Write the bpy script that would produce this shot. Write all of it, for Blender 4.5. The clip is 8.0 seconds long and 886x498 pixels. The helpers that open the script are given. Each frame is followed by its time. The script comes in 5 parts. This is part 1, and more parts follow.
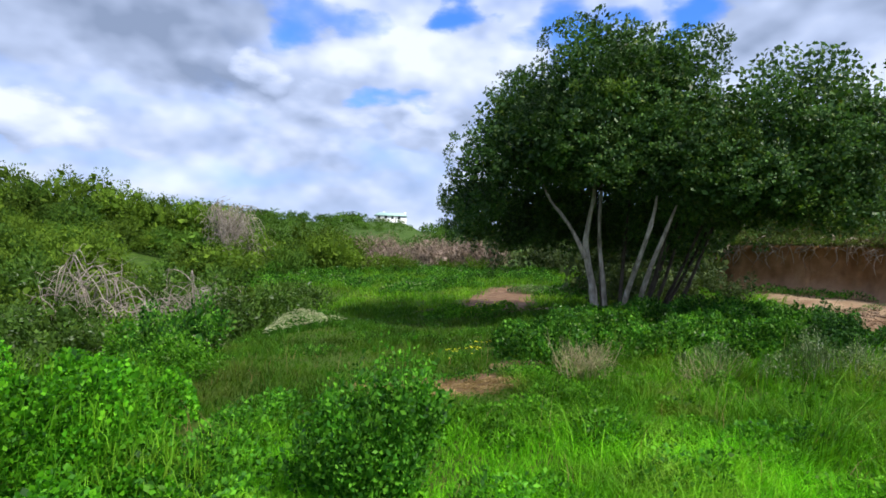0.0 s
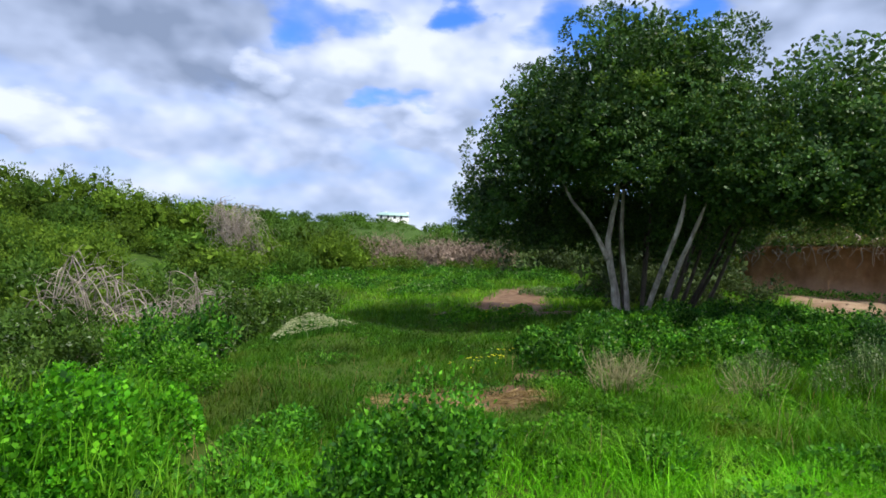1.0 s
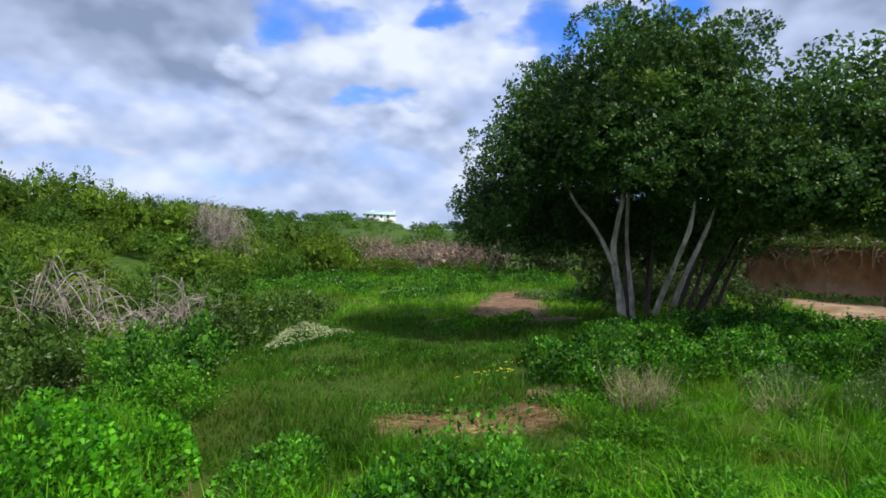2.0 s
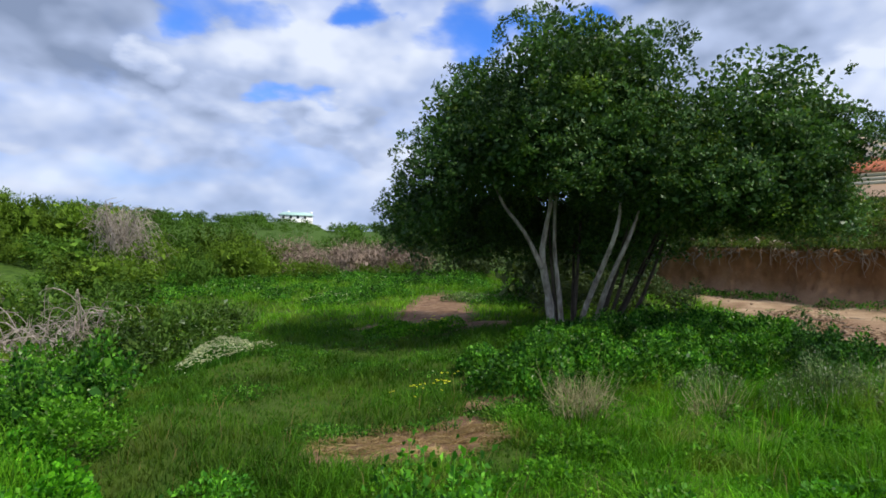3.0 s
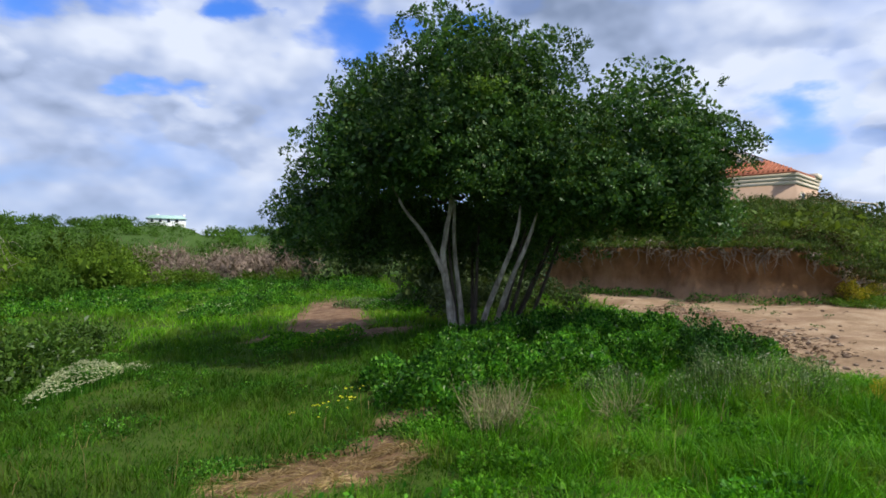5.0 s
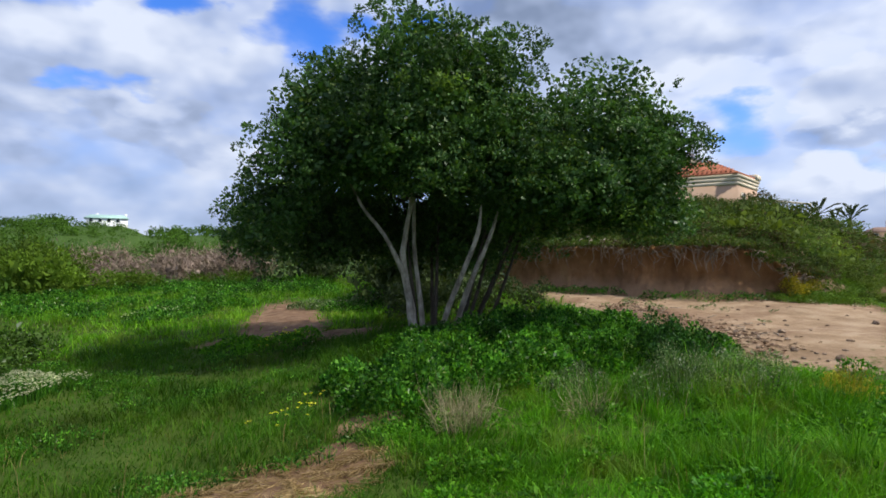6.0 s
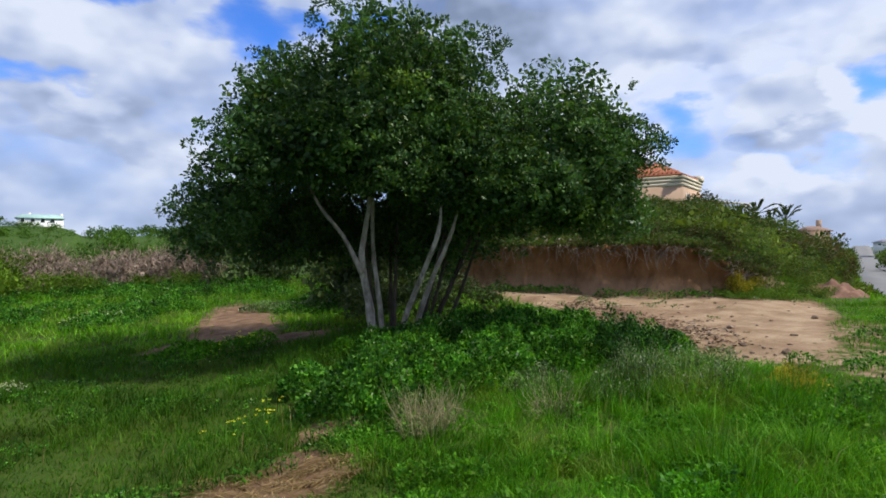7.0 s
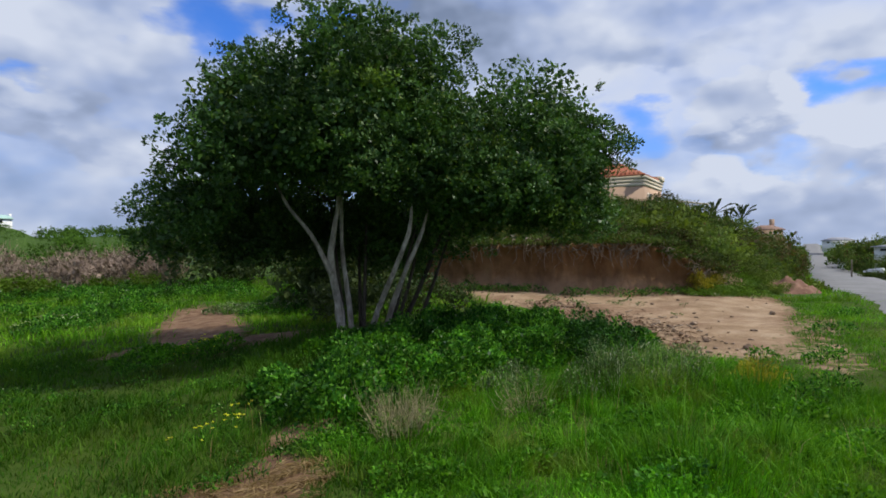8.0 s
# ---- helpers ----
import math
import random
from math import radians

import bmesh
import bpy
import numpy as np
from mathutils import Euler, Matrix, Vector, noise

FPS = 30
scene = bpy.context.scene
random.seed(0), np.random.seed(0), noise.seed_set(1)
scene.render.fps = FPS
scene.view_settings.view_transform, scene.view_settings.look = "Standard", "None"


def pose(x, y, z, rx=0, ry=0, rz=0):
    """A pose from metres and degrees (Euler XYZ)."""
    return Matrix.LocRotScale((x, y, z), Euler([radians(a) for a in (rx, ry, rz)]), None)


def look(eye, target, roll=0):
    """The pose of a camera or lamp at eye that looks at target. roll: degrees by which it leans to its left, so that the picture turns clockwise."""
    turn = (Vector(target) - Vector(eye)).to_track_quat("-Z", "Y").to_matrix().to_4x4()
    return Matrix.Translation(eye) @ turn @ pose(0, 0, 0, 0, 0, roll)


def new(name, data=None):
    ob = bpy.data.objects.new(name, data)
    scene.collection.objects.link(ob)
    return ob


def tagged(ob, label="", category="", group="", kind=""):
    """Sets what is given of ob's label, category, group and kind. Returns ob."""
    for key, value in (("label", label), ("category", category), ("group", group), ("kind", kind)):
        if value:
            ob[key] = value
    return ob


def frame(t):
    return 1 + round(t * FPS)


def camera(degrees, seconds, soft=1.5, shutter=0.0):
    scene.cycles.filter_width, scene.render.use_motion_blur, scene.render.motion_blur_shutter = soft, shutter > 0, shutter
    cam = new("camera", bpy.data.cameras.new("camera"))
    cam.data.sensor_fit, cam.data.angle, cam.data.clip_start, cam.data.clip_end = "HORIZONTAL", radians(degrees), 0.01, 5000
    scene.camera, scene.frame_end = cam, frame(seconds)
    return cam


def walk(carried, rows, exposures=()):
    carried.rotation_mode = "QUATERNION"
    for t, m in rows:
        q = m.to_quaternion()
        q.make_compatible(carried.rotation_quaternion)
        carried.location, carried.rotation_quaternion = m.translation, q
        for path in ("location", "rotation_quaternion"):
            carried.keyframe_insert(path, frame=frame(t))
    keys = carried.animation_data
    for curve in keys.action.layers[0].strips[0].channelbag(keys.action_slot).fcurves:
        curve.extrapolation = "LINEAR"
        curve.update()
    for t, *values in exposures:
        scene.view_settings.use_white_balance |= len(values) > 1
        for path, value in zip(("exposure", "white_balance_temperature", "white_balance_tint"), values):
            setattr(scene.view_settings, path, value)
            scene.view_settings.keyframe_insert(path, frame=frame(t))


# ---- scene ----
cam = camera(76.0, 8.0, soft=1.7)
ROWS = [
    (0.0, 0.0, 0.0, 1.8, -0.02, -0.6, 2.0),
    (0.5, -0.1255, 0.245, 1.807, 0.11, -0.62, 1.99),
    (1.0, -0.2587, 0.506, 1.814, 0.12, -0.63, 1.97),
    (2.3, -0.5660, 1.0138, 1.953, -2.962, -0.70, 1.80),
    (2.5, -0.5953, 1.0801, 1.968, -4.67, -0.59, 1.64),
    (3.0, -0.6681, 1.2294, 2.010, -9.443, -0.48, 1.29),
    (3.5, -0.7203, 1.3688, 2.031, -13.725, -0.08, 1.015),
    (4.0, -0.7507, 1.4631, 2.038, -16.445, -0.027, 0.86),
    (4.5, -0.7759, 1.5605, 2.041, -18.622, -0.05, 0.64),
    (6.0, -0.8391, 1.8537, 2.036, -25.57, -0.095, 0.155),
    (6.5, -0.8658, 1.9285, 2.039, -27.836, -0.08, 0.045),
    (7.0, -0.8942, 1.9933, 2.040, -30.294, -0.105, -0.11),
    (7.5, -0.9200, 2.0388, 2.039, -32.375, -0.13, -0.229),
    (8.0, -0.9411, 2.0585, 2.039, -33.733, -0.162, -0.345),
]


def carried_pose(x, y, z, yaw, pitch, roll):
    return pose(x, y, z, 90, 0, yaw) @ pose(0, 0, 0, pitch, 0, 0) @ pose(0, 0, 0, 0, 0, roll)


walk(cam, [(t, carried_pose(*row)) for t, *row in ROWS], exposures=[(0.0, 0.24), (1.2, 0.18), (2.5, 0.05), (4.5, 0.0), (6.0, -0.03), (7.5, -0.17), (8.0, -0.30)])

# ---- world and sun ----
SUN_FROM = Vector((0.62, -0.48, 0.9)).normalized()
sun = new("sun", bpy.data.lights.new("sun", "SUN"))
sun.data.energy, sun.data.angle, sun.data.color = 5.0, radians(2), (1.0, 0.96, 0.86)
sun.matrix_world = look((0, 0, 60), Vector((0, 0, 60)) - SUN_FROM)

world = bpy.data.worlds.new("sky")
scene.world = world
world.use_nodes = True
wn, wl = world.node_tree.nodes, world.node_tree.links
wn.clear()


def wmath(op, a, b=None, c=None, clamp=False):
    n = wn.new("ShaderNodeMath")
    n.operation, n.use_clamp = op, clamp
    for i, v in enumerate((a, b, c)):
        if v is None:
            continue
        if isinstance(v, (int, float)):
            n.inputs[i].default_value = v
        else:
            wl.new(v, n.inputs[i])
    return n.outputs[0]


sky = wn.new("ShaderNodeTexSky")
sky.sky_type, sky.sun_disc = "NISHITA", False
sky.sun_elevation = math.asin(SUN_FROM.z)
sky.sun_rotation = math.atan2(SUN_FROM.x, SUN_FROM.y)
sky.air_density, sky.dust_density, sky.ozone_density = 1.0, 0.4, 2.2
coord = wn.new("ShaderNodeTexCoord")
sep = wn.new("ShaderNodeSeparateXYZ")
wl.new(coord.outputs["Generated"], sep.inputs[0])
# bearing and elevation over the sky in degrees, swayed by noise so that no outline is smooth
def sky_noise(scale, detail, rough, shift, squash=2.0, raised=0.0):
    """Noise over the sky, flattened; raised samples it a little higher up."""
    flat = wn.new("ShaderNodeCombineXYZ")
    wl.new(sep.outputs[0], flat.inputs[0])
    wl.new(sep.outputs[1], flat.inputs[1])
    wl.new(wmath("MULTIPLY", wmath("ADD", sep.outputs[2], raised), squash), flat.inputs[2])
    m = wn.new("ShaderNodeMapping")
    m.inputs["Location"].default_value = shift
    wl.new(flat.outputs[0], m.inputs[0])
    n = wn.new("ShaderNodeTexNoise")
    n.inputs["Scale"].default_value, n.inputs["Detail"].default_value, n.inputs["Roughness"].default_value = scale, detail, rough
    wl.new(m.outputs[0], n.inputs["Vector"])
    return wmath("SUBTRACT", n.outputs[0], 0.5)


def sky_puffs(scale, shift, raised=0.0):
    """Rounded heads of cloud, -0.5 to 0.5."""
    flat = wn.new("ShaderNodeCombineXYZ")
    wl.new(sep.outputs[0], flat.inputs[0])
    wl.new(sep.outputs[1], flat.inputs[1])
    wl.new(wmath("MULTIPLY", wmath("ADD", sep.outputs[2], raised), 1.5), flat.inputs[2])
    m = wn.new("ShaderNodeMapping")
    m.inputs["Location"].default_value = shift
    wl.new(flat.outputs[0], m.inputs[0])
    v = wn.new("ShaderNodeTexVoronoi")
    v.feature = "SMOOTH_F1"
    v.inputs["Scale"].default_value, v.inputs["Smoothness"].default_value = scale, 0.5
    v.inputs["Detail"].default_value, v.inputs["Roughness"].default_value = 3.0, 0.5
    wl.new(m.outputs[0], v.inputs["Vector"])
    return wmath("SUBTRACT", 0.45, v.outputs["Distance"])


sway_a = wmath("ADD", wmath("MULTIPLY", sky_noise(3.0, 3, 0.5, (5.2, 0.4, 2.2)), 16.0), wmath("MULTIPLY", sky_noise(9.0, 5, 0.5, (0.7, 3.3, 6.1)), 14.0))
sway_e = wmath("ADD", wmath("MULTIPLY", sky_noise(3.4, 3, 0.5, (1.1, 7.9, 0.2)), 8.0), wmath("MULTIPLY", sky_noise(9.0, 5, 0.5, (4.4, 2.1, 1.9)), 8.0))
bearing = wmath("ADD", wmath("MULTIPLY", wmath("ARCTAN2", sep.outputs[0], sep.outputs[1]), 57.2958), sway_a)
rise = wmath("ADD", wmath("MULTIPLY", wmath("ARCSINE", sep.outputs[2]), 57.2958), sway_e)


def heap(az, el, wide, tall, lower=0.0):
    """1 in the middle of an oval of sky, 0 at its rim and beyond; lower shifts it down."""
    u = wmath("DIVIDE", wmath("SUBTRACT", bearing, az), wide)
    v = wmath("DIVIDE", wmath("SUBTRACT", rise, el - lower), tall)
    return wmath("SUBTRACT", 1.0, wmath("ADD", wmath("MULTIPLY", u, u), wmath("MULTIPLY", v, v)), clamp=True)


def summed(start, ovals, lower=0.0):
    for az, el, wide, tall, weight in ovals:
        start = wmath("ADD", start, wmath("MULTIPLY", heap(az, el, wide, tall, lower), weight))
    return start


HOLES = ((-13, 20.5, 5.5, 2.4, -0.46), (1, 22, 3.8, 2.8, -0.62), (23, 20.5, 4.5, 2.8, -0.66), (-4.4, 13.5, 3.4, 1.5, -0.42), (12.5, 20, 5, 2.6, -0.5), (52, 10.2, 5, 2.2, -0.52), (70, 13.6, 3.2, 2.4, -0.6),
         (-22, 6.5, 24, 2.0, -0.16), (22, 6.0, 20, 3.0, -0.25), (67, 6.8, 9, 1.2, -0.34), (-62, 26, 14, 6, -0.7), (112, 30, 20, 8, -0.7), (180, 42, 30, 14, -0.7), (-120, 35, 24, 10, -0.7))
HEAPS = ((-30, 17, 15, 6, 0.35), (-15, 13.5, 9, 4.0, 0.45), (-3, 10.8, 4.8, 3.2, 0.5), (-36, 8.3, 8, 1.6, 0.45), (-4, 18, 9, 3.2, 0.3), (38, 18, 18, 5, 0.35), (63.5, 11.5, 6, 3.6, 0.5), (60, 5.2, 6, 2.4, 0.5), (72, 7.5, 4, 2.2, 0.45), (4, 8, 5, 3, 0.3))
even = wmath("ADD", 0.66, wmath("MULTIPLY", sky_noise(3.2, 6, 0.5, (3.1, 1.7, 0.4)), 0.70))
even = wmath("ADD", even, wmath("MULTIPLY", sky_puffs(5.5, (0.3, 2.6, 5.1)), 0.22))
dense = summed(summed(even, HOLES), HEAPS)
cover_ramp = wn.new("ShaderNodeMapRange")
cover_ramp.interpolation_type = "SMOOTHSTEP"
cover_ramp.inputs["From Min"].default_value, cover_ramp.inputs["From Max"].default_value = -0.06, 0.68
wl.new(dense, cover_ramp.inputs["Value"])
# lit heads and grey undersides: thicker below than above is light, thicker above is shade
GREY = ((-16, 13, 30, 14, -0.16), (-26, 18, 17, 6.5, -0.28), (-22, 14.2, 7, 2.2, -0.22), (-13, 10.5, 8, 2.4, -0.20), (-2, 8.2, 6, 1.5, -0.22), (52, 14, 26, 12, 0.14), (34, 20, 18, 6, -0.42), (2, 16, 10, 6, 0.15), (63, 8.8, 7, 1.8, -0.50), (58, 17.5, 12, 2.0, -0.22), (-44, 20, 14, 8, -0.3),
        (-18.5, 15.2, 3.0, 2.0, 0.40), (-11, 12.6, 8, 2.2, 0.22), (-2.5, 12, 3.2, 1.8, 0.30), (-37, 8.6, 8, 1.6, 0.30), (66.5, 12.8, 4, 2.2, 0.50), (60, 5.8, 5, 1.8, 0.28), (52, 14.5, 14, 1.6, 0.22), (-2, 18, 9, 4, 0.12), (72, 8.2, 4, 1.6, 0.3))
light = wmath("ADD", 0.66, wmath("MULTIPLY", wmath("SUBTRACT", sky_noise(3.0, 4, 0.42, (3.1, 1.7, 0.4), 1.5), sky_noise(3.0, 4, 0.42, (3.1, 1.7, 0.4), 1.5, 0.05)), 1.25))
light = wmath("ADD", light, wmath("MULTIPLY", wmath("SUBTRACT", sky_puffs(5.5, (0.3, 2.6, 5.1)), sky_puffs(5.5, (0.3, 2.6, 5.1), 0.03)), 0.85))
light = wmath("ADD", light, wmath("MULTIPLY", sky_noise(2.4, 5, 0.55, (8.3, -2.2, 1.1)), 0.55))
light = summed(light, GREY)
shade = wn.new("ShaderNodeValToRGB")
shade.color_ramp.elements[0].position, shade.color_ramp.elements[0].color = 0.0, (0.24, 0.31, 0.47, 1)
shade.color_ramp.elements[1].position, shade.color_ramp.elements[1].color = 0.95, (0.77, 0.84, 1.0, 1)
mid_stop = shade.color_ramp.elements.new(0.5)
mid_stop.color = (0.46, 0.555, 0.79, 1)
wl.new(light, shade.inputs[0])
blue = wn.new("ShaderNodeMix")
blue.data_type = "RGBA"
blue.inputs["Factor"].default_value = 1.0
blue.blend_type = "MULTIPLY"
wl.new(sky.outputs[0], blue.inputs["A"])
blue.inputs["B"].default_value = (0.060, 0.12, 0.235, 1)
# thin pale haze low over the horizon
haze = wn.new("ShaderNodeMix")
haze.data_type = "RGBA"
wl.new(wmath("MULTIPLY", wmath("SUBTRACT", 1.0, wmath("MULTIPLY", wmath("MAXIMUM", sep.outputs[2], 0.0), 4.0), clamp=True), 0.9), haze.inputs["Factor"])
wl.new(blue.outputs["Result"], haze.inputs["A"])
haze.inputs["B"].default_value = (0.40, 0.53, 0.84, 1)
both = wn.new("ShaderNodeMix")
both.data_type = "RGBA"
wl.new(cover_ramp.outputs[0], both.inputs["Factor"])
wl.new(haze.outputs["Result"], both.inputs["A"])
wl.new(shade.outputs[0], both.inputs["B"])
back = wn.new("ShaderNodeBackground")
back.inputs["Strength"].default_value = 1.03
wl.new(both.outputs["Result"], back.inputs["Color"])
wout = wn.new("ShaderNodeOutputWorld")
wl.new(back.outputs[0], wout.inputs["Surface"])



# ---- materials ----
class Nodes:
    """A small builder for one node material."""

    def __init__(self, name):
        self.mat = bpy.data.materials.new(name)
        self.mat.use_nodes = True
        self.n, self.l = self.mat.node_tree.nodes, self.mat.node_tree.links
        self.bsdf = self.n["Principled BSDF"]
        self.out = self.n["Material Output"]
        self.geo = self.n.new("ShaderNodeNewGeometry")

    def noise(self, scale, detail=4, rough=0.55, stretch=None):
        t = self.n.new("ShaderNodeTexNoise")
        t.inputs["Scale"].default_value, t.inputs["Detail"].default_value, t.inputs["Roughness"].default_value = scale, detail, rough
        if stretch:
            m = self.n.new("ShaderNodeMapping")
            m.inputs["Scale"].default_value = stretch
            self.l.new(self.geo.outputs["Position"], m.inputs[0])
            self.l.new(m.outputs[0], t.inputs["Vector"])
        else:
            self.l.new(self.geo.outputs["Position"], t.inputs["Vector"])
        return t.outputs[0]

    def ramp(self, fac, *stops):
        r = self.n.new("ShaderNodeValToRGB")
        while len(r.color_ramp.elements) < len(stops):
            r.color_ramp.elements.new(0.5)
        for e, (p, c) in zip(r.color_ramp.elements, stops):
            e.position, e.color = p, (*c, 1)
        self.l.new(fac, r.inputs[0])
        return r.outputs[0]

    def span(self, fac, a, b, c=0.0, d=1.0):
        r = self.n.new("ShaderNodeMapRange")
        for k, v in zip(("From Min", "From Max", "To Min", "To Max"), (a, b, c, d)):
            r.inputs[k].default_value = v
        self.l.new(fac, r.inputs["Value"])
        return r.outputs[0]

    def mix(self, fac, a, b, blend="MIX"):
        m = self.n.new("ShaderNodeMix")
        m.data_type, m.blend_type = "RGBA", blend
        for key, v in (("Factor", fac), ("A", a), ("B", b)):
            if isinstance(v, (int, float)):
                m.inputs[key].default_value = v
            elif isinstance(v, tuple):
                m.inputs[key].default_value = (*v, 1)
            else:
                self.l.new(v, m.inputs[key])
        return m.outputs["Result"]

    def math(self, op, a, b):
        m = self.n.new("ShaderNodeMath")
        m.operation = op
        for i, v in enumerate((a, b)):
            if isinstance(v, (int, float)):
                m.inputs[i].default_value = v
            else:
                self.l.new(v, m.inputs[i])
        return m.outputs[0]

    def bump(self, fac, strength, distance):
        b = self.n.new("ShaderNodeBump")
        b.inputs["Strength"].default_value, b.inputs["Distance"].default_value = strength, distance
        self.l.new(fac, b.inputs["Height"])
        self.l.new(b.outputs[0], self.bsdf.inputs["Normal"])

    def finish(self, colour, rough=0.9, spec=0.3):
        if isinstance(colour, tuple):
            self.bsdf.inputs["Base Color"].default_value = (*colour, 1)
        else:
            self.l.new(colour, self.bsdf.inputs["Base Color"])
        self.bsdf.inputs["Roughness"].default_value = rough
        self.bsdf.inputs["Specular IOR Level"].default_value = spec
        return self.mat


def leaf_material(name, dark, mid, light, patch=1.2, rough=0.5, spec=0.35, through_light=0.3, rare=None, own=0.0, swing=0.475):
    m = Nodes(name)
    col = m.ramp(m.geo.outputs["Random Per Island"], (0.0, dark), (0.5, mid), (1.0, light))
    tone = m.span(m.noise(patch, 4), 0.32, 0.68, 0.975 - swing, 0.975 + swing)
    if own:
        tone = m.math("MULTIPLY", tone, m.span(m.n.new("ShaderNodeObjectInfo").outputs["Random"], 0, 1, 1 - own, 1 + own))
    col = m.mix(1.0, col, m.n_grey(tone), "MULTIPLY")
    if rare:
        pick = m.math("GREATER_THAN", m.geo.outputs["Random Per Island"], 1 - rare[0])
        col = m.mix(pick, col, rare[1])
    m.finish(col, rough, spec)
    t = m.n.new("ShaderNodeBsdfTranslucent")
    m.l.new(m.mix(1.0, col, (1.25, 1.3, 0.5), "MULTIPLY"), t.inputs["Color"])
    s = m.n.new("ShaderNodeMixShader")
    s.inputs[0].default_value = through_light
    m.l.new(m.bsdf.outputs[0], s.inputs[1])
    m.l.new(t.outputs[0], s.inputs[2])
    m.l.new(s.outputs[0], m.out.inputs["Surface"])
    return m.mat


def n_grey(self, fac):
    c = self.n.new("ShaderNodeCombineColor")
    for i in range(3):
        self.l.new(fac, c.inputs[i])
    return c.outputs[0]


Nodes.n_grey = n_grey

LEAF_TREE = leaf_material("tree_leaf", (0.026, 0.068, 0.017), (0.044, 0.104, 0.024), (0.096, 0.184, 0.038), 1.1, 0.45, 0.22, 0.28, (0.03, (0.15, 0.21, 0.05)))
# paler tree leaf that paints sunlight on some sprigs of the crown
LEAF_LIT_SPRIG = leaf_material("lit_tree_leaf", (0.066, 0.130, 0.024), (0.105, 0.186, 0.034), (0.165, 0.256, 0.050), 1.5, 0.5, 0.15, 0.4)
LEAF_SCRUB = leaf_material("scrub_leaf", (0.054, 0.104, 0.010), (0.084, 0.148, 0.014), (0.128, 0.206, 0.020), 0.5, 0.7, 0.1, 0.28, own=0.3)
LEAF_WOOD = leaf_material("far_wood_leaf", (0.034, 0.080, 0.010), (0.052, 0.112, 0.013), (0.078, 0.150, 0.017), 0.12, 0.7, 0.1, 0.22, own=0.2)
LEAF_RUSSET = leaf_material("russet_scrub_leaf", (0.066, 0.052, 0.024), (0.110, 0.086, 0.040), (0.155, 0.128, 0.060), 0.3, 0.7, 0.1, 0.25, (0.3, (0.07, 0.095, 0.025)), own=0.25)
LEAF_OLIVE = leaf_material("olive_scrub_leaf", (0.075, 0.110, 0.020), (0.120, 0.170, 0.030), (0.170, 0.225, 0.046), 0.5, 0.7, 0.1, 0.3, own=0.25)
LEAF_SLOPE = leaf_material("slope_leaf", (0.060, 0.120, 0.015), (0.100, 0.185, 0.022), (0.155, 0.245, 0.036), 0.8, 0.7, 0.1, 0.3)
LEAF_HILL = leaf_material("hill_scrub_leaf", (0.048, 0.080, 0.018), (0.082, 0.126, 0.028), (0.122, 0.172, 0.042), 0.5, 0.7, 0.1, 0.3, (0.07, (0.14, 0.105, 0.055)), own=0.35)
# dark leaf for palm fronds and thicket; on the thicket it paints in shade
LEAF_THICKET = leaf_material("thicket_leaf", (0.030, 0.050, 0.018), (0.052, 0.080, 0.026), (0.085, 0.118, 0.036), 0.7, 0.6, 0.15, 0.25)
# the few pale leaves are glints painted into the colour
LEAF_SOFT = leaf_material("soft_bush_leaf", (0.036, 0.080, 0.012), (0.062, 0.128, 0.018), (0.100, 0.175, 0.028), 0.8, 0.6, 0.15, 0.3, (0.05, (0.22, 0.27, 0.16)))
# the rare pale leaves give white flecks and painted-in glints
LEAF_WEED = leaf_material("weed_leaf", (0.010, 0.050, 0.006), (0.040, 0.150, 0.012), (0.145, 0.340, 0.034), 2.6, 0.55, 0.14, 0.36, (0.014, (0.36, 0.44, 0.24)), swing=0.68)
LEAF_LUSH = leaf_material("lush_leaf", (0.012, 0.068, 0.004), (0.060, 0.250, 0.008), (0.155, 0.450, 0.016), 2.6, 0.55, 0.18, 0.38, swing=0.62)
LEAF_BUSH = leaf_material("dark_bush_leaf", (0.024, 0.095, 0.006), (0.066, 0.205, 0.010), (0.145, 0.350, 0.022), 2.0, 0.6, 0.12, 0.4, (0.02, (0.22, 0.34, 0.10)))
LEAF_SPRIG = leaf_material("weed_bush_leaf", (0.016, 0.080, 0.006), (0.056, 0.210, 0.012), (0.150, 0.400, 0.026), 3.0, 0.55, 0.18, 0.34, swing=0.6)
LEAF_SHRUBLET = leaf_material("shrublet_leaf", (0.010, 0.040, 0.008), (0.024, 0.082, 0.014), (0.060, 0.160, 0.026), 3.0, 0.55, 0.18, 0.3, swing=0.6)
LEAF_GREY = leaf_material("grey_green_leaf", (0.050, 0.100, 0.028), (0.105, 0.170, 0.058), (0.220, 0.285, 0.130), 2.0, 0.7, 0.1, 0.3, (0.10, (0.42, 0.44, 0.32)), swing=0.6)
LEAF_DRY = leaf_material("dry_leaf", (0.17, 0.155, 0.075), (0.28, 0.25, 0.125), (0.42, 0.37, 0.21), 2.0, 0.8, 0.1, 0.2)
LEAF_BROWN = leaf_material("dead_brush_twig", (0.125, 0.090, 0.070), (0.205, 0.150, 0.120), (0.300, 0.230, 0.185), 0.4, 0.85, 0.1, 0.1)
LITTER = leaf_material("bark_litter", (0.085, 0.046, 0.028), (0.18, 0.105, 0.064), (0.32, 0.215, 0.14), 2.0, 0.9, 0.1, 0.03)
PETAL_WHITE = leaf_material("white_petal", (0.30, 0.33, 0.18), (0.44, 0.46, 0.29), (0.62, 0.62, 0.45), 3.0, 0.6, 0.2, 0.3)
